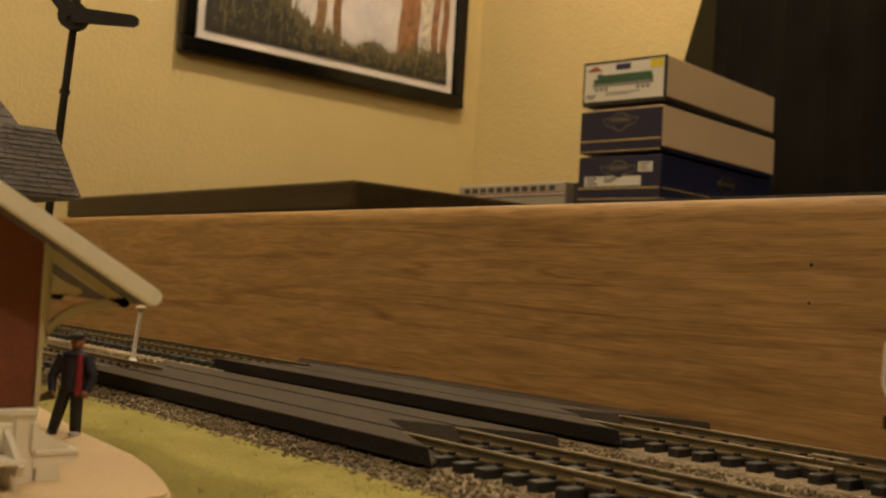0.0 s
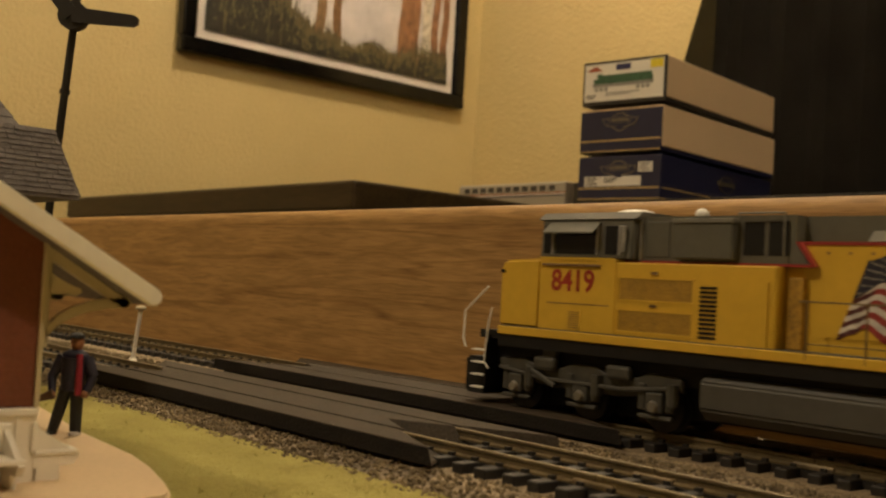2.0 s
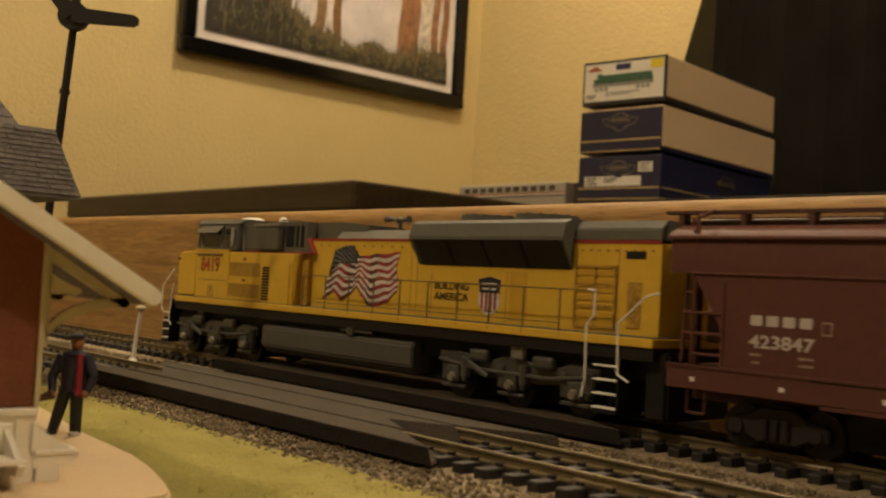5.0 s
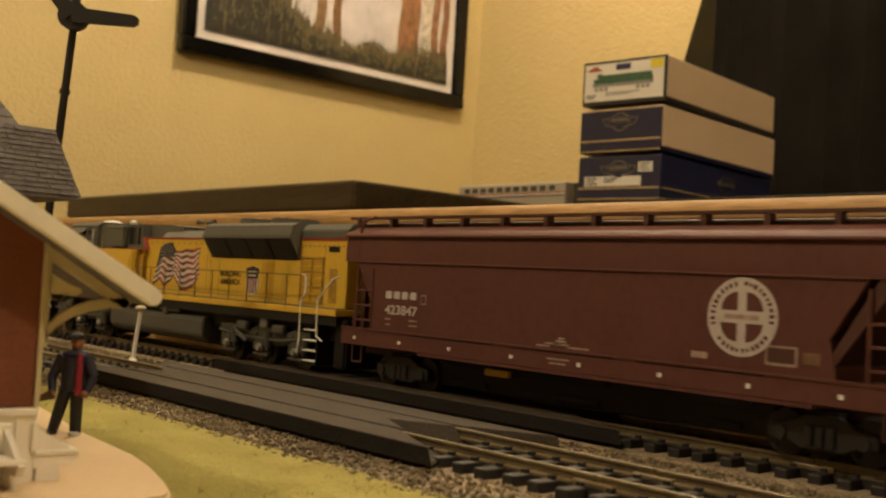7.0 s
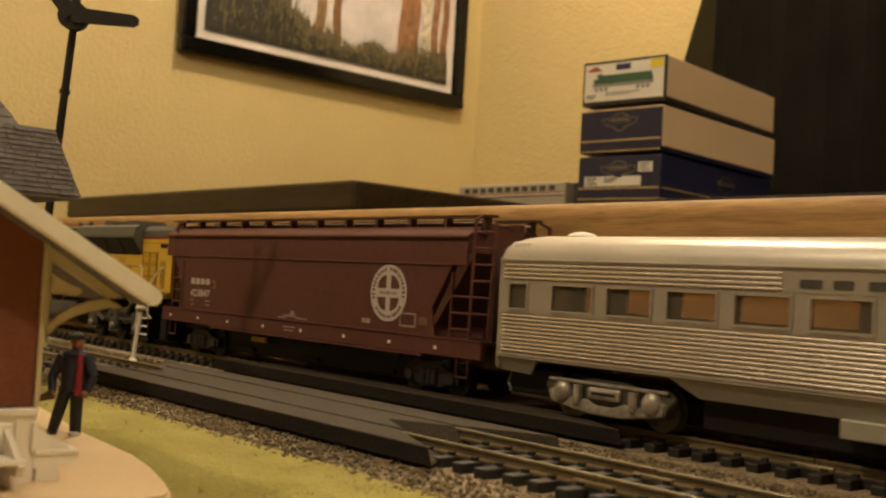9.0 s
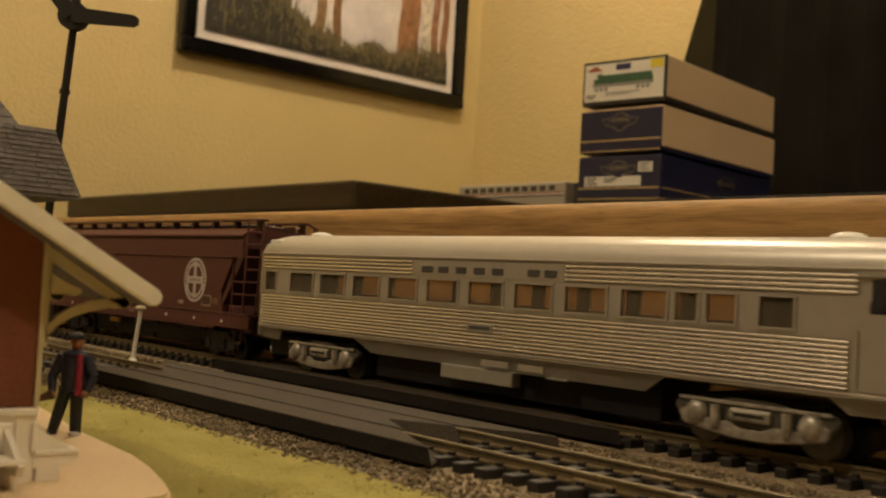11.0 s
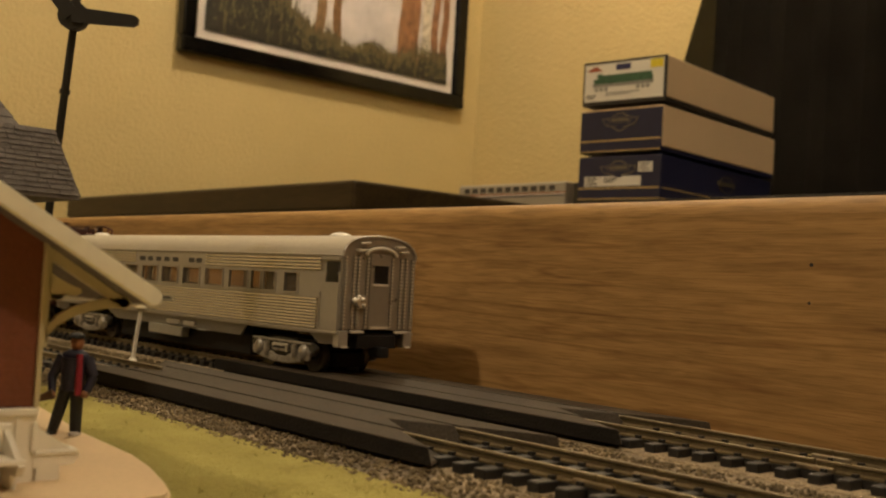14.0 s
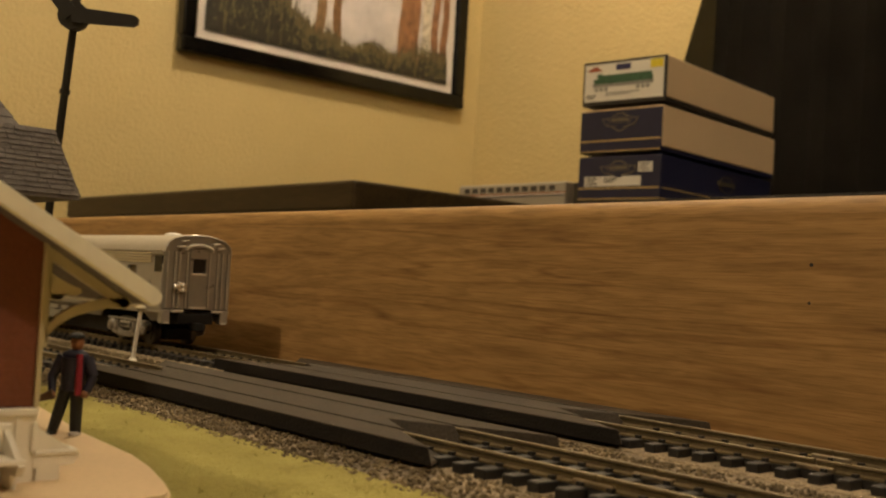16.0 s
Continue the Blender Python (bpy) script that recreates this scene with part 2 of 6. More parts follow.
for kx, kz, kr in ((-0.1511, 0.0465, 0.0006), (-0.1513, 0.0355, 0.0005)):
    part("nail_hole", rod(bmesh.new(), (kx, BOARD_Y - 0.0001, kz), (kx, BOARD_Y + 0.0006, kz), kr, 10), M["tie"], board, "small dark nail hole")


def rough_sheet(x0, x1, y0, y1, z, amp, step, seed, edge=0.0):
    """A gently uneven sheet of ground with a wavering near and far edge."""
    bm = bmesh.new()
    nx, ny = int((x1 - x0) / step), max(2, int((y1 - y0) / step))
    rows = []
    for j in range(ny + 1):
        row = []
        for i in range(nx + 1):
            x, y = x0 + (x1 - x0) * i / nx, y0 + (y1 - y0) * j / ny
            k = noise.noise((x * 90, y * 90, seed)) + 0.6 * noise.noise((x * 400, y * 400, seed))
            wob = edge * (noise.noise((x * 60, seed, 3.0)) + 0.5 * noise.noise((x * 350, seed, 9.0)))
            row.append(bm.verts.new((x, y + (wob if j in (0, ny) else 0), z + amp * k)))
        rows.append(row)
    for j in range(ny):
        for i in range(nx):
            bm.faces.new((rows[j][i], rows[j][i + 1], rows[j + 1][i + 1], rows[j + 1][i]))
    return bm


def lumps(count, x0, x1, yc, half, z, r0, r1, seed, spread=1.0):
    """Loose grains scattered over a strip: many small angular stones in one mesh."""
    rnd = random.Random(seed)
    verts, faces = [], []
    base_v = [(1, 0, 0), (-1, 0, 0), (0, 1, 0), (0, -1, 0), (0, 0, 1), (0, 0, -1)]
    base_f = [(0, 2, 4), (2, 1, 4), (1, 3, 4), (3, 0, 4), (2, 0, 5), (1, 2, 5), (3, 1, 5), (0, 3, 5)]
    for _ in range(count):
        r = rnd.uniform(r0, r1)
        c = Vector((rnd.uniform(x0, x1), yc + half * rnd.uniform(-1, 1) * spread, 0))
        q = Euler((rnd.uniform(0, 6.3), rnd.uniform(0, 6.3), rnd.uniform(0, 6.3))).to_matrix()
        k = len(verts)
        c.z = z(c.y) if callable(z) else z
        for b in base_v:
            verts.append(c + q @ Vector((b[0] * r * rnd.uniform(0.6, 1.1), b[1] * r * rnd.uniform(0.6, 1.1), b[2] * r * rnd.uniform(0.5, 0.9))))
        faces += [(f[0] + k, f[1] + k, f[2] + k) for f in base_f]
    return verts, faces


def stuff_mesh(name, vf, mat, label, category):
    me = bpy.data.meshes.new(name)
    me.from_pydata([tuple(p) for p in vf[0]], [], vf[1])
    me.materials.append(mat)
    return tagged(new(name, me), label, category, kind="stuff")


GZ = -0.0043   # grass level
tagged(part("grass_mat", rough_sheet(-1.15, 0.6, -0.60, -0.1015, GZ - 0.0002, 0.0004, 0.006, 4.0, 0.0012), M["grass"], smooth=True), "olive green flocked grass mat", "grass", kind="structure")
tagged(part("trackbed_shoulder", rough_sheet(-1.15, 0.6, -0.113, BOARD_Y + 0.002, GZ - 0.0009, 0.0004, 0.005, 8.0), M["ballast"], smooth=True), "brown ballast spread between the tracks", "ballast", kind="structure")


def roadbed_z(yc):
    def f(y):
        d = abs(y - yc)
        return -0.0049 if d < 0.0190 else -0.0049 - (d - 0.0190) * 0.9
    return f


def track(yc, rail_gaps, label):
    """One straight track: roadbed, two rails with joiners, sleepers as pieces."""
    t = thing("track", (0, yc, 0), label, "railway track", "parallel tracks")
    x0, x1 = -1.14, 0.55
    part("roadbed", prism(bmesh.new(), [(-0.0245, -0.0092), (-0.0196, -0.0047), (0.0196, -0.0047), (0.0245, -0.0092)], "x", x0, x1), M["roadbed"], t, "tan ballasted roadbed")
    for sy in (-1, 1):
        y = sy * 0.00885
        cuts = [x0] + rail_gaps[sy] + [x1]
        for a, b in zip(cuts, cuts[1:]):
            bm = bmesh.new()
            half = [(0.00115, -0.0026), (0.00115, -0.0022), (0.0003, -0.0018), (0.0003, -0.0008), (0.00065, -0.0006), (0.00065, -0.00006), (0.0005, 0.0)]
            prism(bm, [(y + w, z) for w, z in half] + [(y - w, z) for w, z in half[::-1]], "x", a + 0.0002, b - 0.0002)
            part("rail", bm, M["rail"], t, "nickel silver rail")
        for gx in rail_gaps[sy]:
            bm = boxed(gx - 0.005, gx + 0.005, y - 0.0014, y + 0.0014, -0.0026, -0.0014, bevel=0.0002)
            part("rail_joiner", bm, M["joiner"], t, "bright metal rail joiner")
    return t


M["roadbed"] = grain_material("tan_roadbed", [(0.11, 0.08, 0.048), (0.23, 0.172, 0.105), (0.36, 0.28, 0.18), (0.52, 0.42, 0.28)], 1500, bump=0.0006)
M["joiner"] = material("joiner_metal", (0.40, 0.35, 0.26), 0.4, metal=1.0, vary=0.2, scale=200)
NEAR_Y = -0.0665
far_track = track(0.0, {-1: [-0.119], 1: [-0.124]}, "main model track with dark plastic sleepers beside the back board")
near_track = track(NEAR_Y, {-1: [-0.1285], 1: [-0.1275]}, "second model track with dark plastic sleepers beside the grass")


def crossing(yc, x0, x1, ramp, label):
    """Rubber grade-crossing panels: one either side of the rails and one between them, with ramped ends."""
    t = thing("crossing", (0, yc, 0), label, "grade crossing", "grade crossings")
    zt, zb = 0.0005, -0.0036
    # Added shim; its black stands in for the shade below the panels.
    part("gap_shim", boxed(x0 + 0.006, x1 - 0.006, -0.0190, 0.0190, -0.0048, -0.0035), M["pad_side"], t, "black shim filling the gap under the panels")
    for nm, a, b in (("side_panel", -0.0205, -0.0096), ("centre_panel", -0.0081, 0.0081), ("side_panel", 0.0096, 0.0205)):
        bm = bmesh.new()
        if nm == "centre_panel":
            # both ends are notched towards the middle of the track
            ring = [(x0 + 0.024, a), (x1 - 0.024, a), (x1 - 0.040, 0), (x1 - 0.024, b), (x0 + 0.024, b), (x0 + 0.040, 0)]
            low = [bm.verts.new((x + (0.004 if x > (x0 + x1) / 2 else -0.004), y, zb)) for x, y in ring]
            topv = [bm.verts.new((x, y, zt)) for x, y in ring]
            for i in range(6):
                bm.faces.new((low[i], low[(i + 1) % 6], topv[(i + 1) % 6], topv[i]))
            bm.faces.new(topv), bm.faces.new(low[::-1])
            bmesh.ops.recalc_face_normals(bm, faces=bm.faces[:])
        else:
            # the top is cut on the slant: long at the outer edge, short beside the rail
            out, inn = (a, b) if a < 0 else (b, a)
            low = [bm.verts.new(q) for q in ((x0, out, zb), (x1, out, zb), (x1 - ramp * 0.35, inn, zb), (x0 + ramp * 0.35, inn, zb))]
            mid = [bm.verts.new(q) for q in ((x0, out, zb + 0.0006), (x1, out, zb + 0.0006), (x1 - ramp * 0.4, inn, zb + 0.0004), (x0 + ramp * 0.4, inn, zb + 0.0004))]
            topv = [bm.verts.new(q) for q in ((x0 + 0.0012, out, zt), (x1 - 0.0012, out, zt), (x1 - ramp * 1.1, inn, zt), (x0 + ramp * 1.1, inn, zt))]
            for p, q in ((low, mid), (mid, topv)):
                for i in range(4):
                    bm.faces.new((p[i], p[(i + 1) % 4], q[(i + 1) % 4], q[i]))
            bm.faces.new(topv), bm.faces.new(low[::-1])
            bmesh.ops.recalc_face_normals(bm, faces=bm.faces[:])
        bmesh.ops.bevel(bm, geom=bm.edges[:], offset=0.0002, segments=1, affect="EDGES")
        bm.normal_update()
        # Upward faces take the lit tone, all others the shaded one.
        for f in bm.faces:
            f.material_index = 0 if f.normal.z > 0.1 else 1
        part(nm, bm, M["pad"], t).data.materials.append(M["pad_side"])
    return t


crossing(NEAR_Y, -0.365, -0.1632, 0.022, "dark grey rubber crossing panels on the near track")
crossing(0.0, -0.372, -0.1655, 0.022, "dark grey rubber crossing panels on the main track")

# ---- platform, depot, pavilion, poles ----
PZ = -0.0021   # platform top
bm = bmesh.new()
prism(bm, [(-0.1552, -0.1545), (-0.1553, -0.1522), (-0.1564, -0.1503), (-0.1590, -0.1487), (-0.168, -0.1453), (-0.180, -0.1417), (-0.1930, -0.1391), (-0.207, -0.1379), (-0.2215, -0.1368), (-0.245, -0.1330), (-0.270, -0.1290), (-0.33, -0.1290), (-0.33, -0.27), (-0.10, -0.27), (-0.10, -0.20)], "z", -0.0095, PZ)
bmesh.ops.bevel(bm, geom=bm.edges[:], offset=0.0006, segments=2, affect="EDGES")
tagged(part("platform", bm, M["platform"]), "pale tan card platform round the depot", "platform")
M["brick_red"] = material("depot_red_brown", (0.16, 0.045, 0.018), 0.6, vary=0.15, scale=90, fine=1200, bump=0.0001)
M["cream"] = material("cream_plastic", (0.50, 0.43, 0.28), 0.5, vary=0.06, scale=120)
M["white"] = material("white_plastic", (0.86, 0.82, 0.74), 0.45, vary=0.05, scale=120)
M["shingle"] = material("grey_shingle", (0.155, 0.138, 0.132), 0.8, vary=0.25, scale=300, fine=2500, bump=0.0002)
M["black_plastic"] = material("black_plastic", (0.014, 0.012, 0.010), 0.5, vary=0.2, scale=200)


def depot():
    t = thing("depot", (-0.176, -0.1663, PZ), "red-brown model railway depot with cream trim and bracketed eaves", "depot")
    W2 = 0.06   # depth of the house along y
    L = 0.11
    pitch = 0.575
    # walls: front gable faces +x
    bm = bmesh.new()
    prism(bm, [(0, 0.0), (0, 0.0405), (-W2 / 2, 0.0405 + pitch * W2 / 2), (-W2, 0.0405), (-W2, 0.0)], "x", -L, 0.0)
    part("wall", bm, M["brick_red"], t, "red-brown clapboard wall")
    for k in range(19):
        z = 0.0128 + k * 0.0015
        if z < 0.0395:
            bm = bmesh.new()
            prism(bm, [(0, z), (0.00028, z), (0.00012, z + 0.00146), (0, z + 0.00146)], "y", -W2, 0.0)
            part("clapboard", bm, M["brick_red"], t)
    bm = boxed(0, 0.0009, -W2, 0.0004, 0.0, 0.0118)
    part("wainscot", bm, M["white"], t, "white panelled wainscot")
    for k in range(14):
        part("batten", boxed(0.0009, 0.0013, -0.003 - k * 0.0036, -0.0024 - k * 0.0036, 0.0, 0.0112), M["white"], t)
    part("wainscot_cap", boxed(0, 0.0016, -W2, 0.0006, 0.0112, 0.0124, bevel=0.0002), M["white"], t)
    part("wainscot", boxed(-L, 0, 0.0, 0.0009, 0.0, 0.0118), M["white"], t, "white panelled wainscot")
    part("corner_board", boxed(-0.0016, 0.0008, 0.0000, 0.0008, 0.0124, 0.041), M["cream"], t, "cream corner board")
    # roof slabs with overhang
    ov, tipy, tipz = 0.008, 0.0170, 0.0304
    for sgn in (1, -1):
        bm = bmesh.new()
        pts = [(tipy, tipz), (tipy, tipz + 0.0022), (-W2 / 2, tipz + 0.0022 + pitch * (tipy + W2 / 2)), (-W2 / 2, tipz + pitch * (tipy + W2 / 2))]
        if sgn < 0:
            pts = [(-W2 - p[0], p[1]) for p in pts]
        prism(bm, pts, "x", -L - ov, ov - 0.0016)
        part("roof", bm, M["shingle"], t, "grey shingled roof slope")
        bm = bmesh.new()
        # the lower end is rounded off
        pts = [(tipy - 0.00004 + 0.00156 * math.cos(radians(d)), tipz + 0.0014 + 0.00156 * math.sin(radians(d))) for d in range(-120, 61, 30)]
        pts += [(-W2 / 2, tipz + 0.0026 + pitch * (tipy + 0.001 + W2 / 2)), (-W2 / 2, tipz - 0.0010 + pitch * (tipy + 0.001 + W2 / 2))]
        if sgn < 0:
            pts = [(-W2 - p[0], p[1]) for p in pts]
        prism(bm, pts, "x", ov - 0.0016, ov)
        bmesh.ops.bevel(bm, geom=bm.edges[:], offset=0.0003, segments=2, affect="EDGES")
        part("bargeboard", bm, M["white"], t, "rounded off-white bargeboard")
    # eave brackets on the track side
    for bx in (0.0, -0.03, -0.06, -0.09):
        br = part("bracket", boxed(bx - 0.0013, bx, 0.0008, 0.0017, 0.0225, 0.0405), M["cream"], t, "curved cream eave bracket")
        bm = bmesh.new()
        curve = [(0.0014 + 0.0146 * (1 - math.cos(a)), 0.0228 + 0.0068 * math.sin(a)) for a in [radians(d) for d in range(0, 91, 15)]]
        inner = [(0.0014 + 0.0146 - 0.0146 * math.cos(a), 0.0246 + 0.0068 * math.sin(a)) for a in [radians(d) for d in range(90, -1, -15)]]
        prism(bm, curve + inner, "x", bx - 0.0013, bx)
        part("brace", bm, M["cream"], br)
        bm = bmesh.new()
        prism(bm, [(0.0017, 0.0392), (0.0017, 0.0372), (0.0150, 0.0294), (0.0166, 0.0304)], "x", bx - 0.0013, bx)
        part("rafter", bm, M["cream"], br)
        bm = bmesh.new()
        prism(bm, [(0.0015, 0.0352), (0.0015, 0.0316), (0.0062, 0.0314), (0.0072, 0.0319), (0.0070, 0.0327), (0.0058, 0.0330), (0.0036, 0.0340)], "x", bx - 0.0013, bx)
        part("spur", bm, M["cream"], br)
    return t


depot()


def bench(at, rz, label):
    t = thing("bench", at, label, "bench", "platform benches")
    t.rotation_euler = (0, 0, radians(rz))
    part("seat", boxed(-0.009, 0.009, 0.0, 0.0076, 0.0044, 0.0052, bevel=0.0002), M["white"], t)
    part("backrest", boxed(-0.009, 0.009, -0.0006, 0.0004, 0.0052, 0.0100, bevel=0.0002), M["white"], t)
    for sx in (-0.0086, 0.0076):
        bm = bmesh.new()
        prism(bm, [(0, 0.0022), (0.0070, 0.0026), (0.0080, 0.0042), (0, 0.0094)], "x", sx, sx + 0.001)
        part("foot", boxed(sx, sx + 0.001, 0.0006, 0.0046, 0.0, 0.0024), M["white"], t)
        part("end_panel", bm, M["white"], t)
    return t


bench((-0.1745, -0.1790, PZ), -90, "white slatted bench against the gable wall")
bench((-0.1835, -0.1660, PZ), 0, "white slatted bench against the track-side wall")


def pavilion():
    t = thing("pavilion", (-0.3425, -0.1485, GZ - 0.0004), "open shelter with a two-tier grey shingle hip roof", "pavilion")
    e, zt = 0.040, 0.0598
    def tier(z0, z1, h0, h1, name):
        bm = bmesh.new()
        a = [bm.verts.new((sx * h0, sy * h0, z0)) for sx, sy in ((1, 1), (-1, 1), (-1, -1), (1, -1))]
        b = [bm.verts.new((sx * h1, sy * h1, z1)) for sx, sy in ((1, 1), (-1, 1), (-1, -1), (1, -1))]
        c = [bm.verts.new((v.co.x, v.co.y, v.co.z - 0.0012)) for v in a]
        for i in range(4):
            j = (i + 1) % 4
            bm.faces.new((a[i], a[j], b[j], b[i])), bm.faces.new((c[i], c[j], a[j], a[i]))
        bm.faces.new(b), bm.faces.new(c[::-1])
        bmesh.ops.recalc_face_normals(bm, faces=bm.faces[:])
        roof = part(name, bm, M["shingle"], t, "grey shingle roof tier")
        # shingle courses
        n = 13
        for k in range(n):
            f = (k + 0.02) / n
            g = (k + 1.0) / n
            h = h0 + (h1 - h0) * f
            hh = h0 + (h1 - h0) * g
            z, zz = z0 + (z1 - z0) * f, z0 + (z1 - z0) * g
            for rot in (0, 1, 3):
                rnd = random.Random(k * 7 + rot)
                bm = bmesh.new()
                y = -h
                while y < h - 0.0005:
                    w = rnd.uniform(0.0024, 0.0040)
                    y2 = min(h, y + w)
                    s0, s1 = hh / h * y, hh / h * y2
                    o = rnd.uniform(0.0003, 0.0006)
                    prism_pts = [(h + o, y + 0.0001, z), (h + o, y2 - 0.0001, z), (hh + 0.0001, s1, zz), (hh + 0.0001, s0, zz)]
                    vs = [bm.verts.new(q) for q in prism_pts]
                    low = [bm.verts.new((q[0] - 0.0006, q[1], q[2] - 0.0002)) for q in prism_pts[:2]]
                    bm.faces.new(vs), bm.faces.new((vs[1], vs[0], low[0], low[1]))
                    bm.faces.new((vs[0], vs[3], low[0])), bm.faces.new((vs[2], vs[1], low[1]))
                    y = y2
                bmesh.ops.rotate(bm, verts=bm.verts[:], cent=(0, 0, 0), matrix=Matrix.Rotation(rot * math.pi / 2, 3, "Z"))
                part("shingle_course", bm, M["shingle"], roof)
    tier(zt, zt + 0.0195, e, 0.0335, "lower_roof")
    tier(zt + 0.0195, zt + 0.060, 0.0262, 0.001, "upper_roof")
    for sx, sy in ((0.026, 0.026), (-0.026, 0.026), (-0.026, -0.026), (0.026, -0.026)):
        part("post", boxed(sx - 0.0012, sx + 0.0012, sy - 0.0012, sy + 0.0012, -0.0005, zt), M["black_plastic"], t, "dark square post")
    return t


pavilion()


def signal_post():
    """A dark leaning pole with a hub and two flat arms."""
    t = thing("signal_post", (-0.3819, -0.0907, GZ - 0.0007), "dark brown leaning signal pole with flat arms on a hub", "signal post")
    top = Vector((0.0222, 0.001, 0.150))
    part("pole", rod(bmesh.new(), (0, 0, 0), top, 0.0016, 10, 0.0013), M["black_plastic"], t)
    part("pole_band", rod(bmesh.new(), top * 0.668, top * 0.680, 0.0019, 10), M["black_plastic"], t)
    part("base", rod(bmesh.new(), (0, 0, 0), (0, 0, 0.002), 0.006, 12), M["black_plastic"], t)
    hub = top * 0.851
    right, up = Vector((0.667, 0.745, 0)), Vector((0, 0, 1))
    face = Vector((0.745, -0.667, 0))
    part("hub", rod(bmesh.new(), hub - face * 0.0012, hub + face * 0.003, 0.0052, 16), M["black_plastic"], t)
    for ang, ln in ((-3, 0.0238), (132, 0.024)):
        d = right * math.cos(radians(ang)) + up * math.sin(radians(ang))
        s = right * -math.sin(radians(ang)) + up * math.cos(radians(ang))
        bm = bmesh.new()
        c0 = hub + face * 0.0024
        pts = [c0 + s * 0.0027, c0 + d * ln * 0.5 + s * 0.0024, c0 + d * ln * 0.93 + s * 0.0021, c0 + d * ln + s * 0.0009, c0 + d * ln - s * 0.0009, c0 + d * ln * 0.93 - s * 0.0021, c0 + d * ln * 0.5 - s * 0.0024, c0 - s * 0.0027]
        a, b = [bm.verts.new(p) for p in pts], [bm.verts.new(p + face * 0.0012) for p in pts]
        bm.faces.new(a), bm.faces.new(b[::-1])
        for i in range(8):
            bm.faces.new((a[i], b[i], b[(i + 1) % 8], a[(i + 1) % 8]))
        bmesh.ops.recalc_face_normals(bm, faces=bm.faces[:])
        part("arm", bm, M["black_plastic"], t, "flat dark arm with a clipped end")
    return t


signal_post()


def lamp_post():
    t = thing("lamp_post", (-0.4150, -0.0345, -0.0048), "thin white model lamp post leaning beside the track", "lamp post")
    top = Vector((0.0045, 0.0, 0.0218))
    part("base", rod(bmesh.new(), (0, 0, 0), (0, 0, 0.0016), 0.0019, 12, 0.0012), M["white"], t)
    part("pole", rod(bmesh.new(), (0, 0, 0.001), top, 0.00085, 10), M["white"], t)
    bm = blob(bmesh.new(), top + Vector((0, 0, 0.0010)), 0.0024, 1, 1, 0.5)
    part("lamp_head", bm, M["cream"], t, "small cream lamp head")
    return t


lamp_post()

M["cloth_navy"] = material("navy_paint", (0.016, 0.014, 0.024), 0.6, vary=0.2, scale=300)
M["painted"] = {}


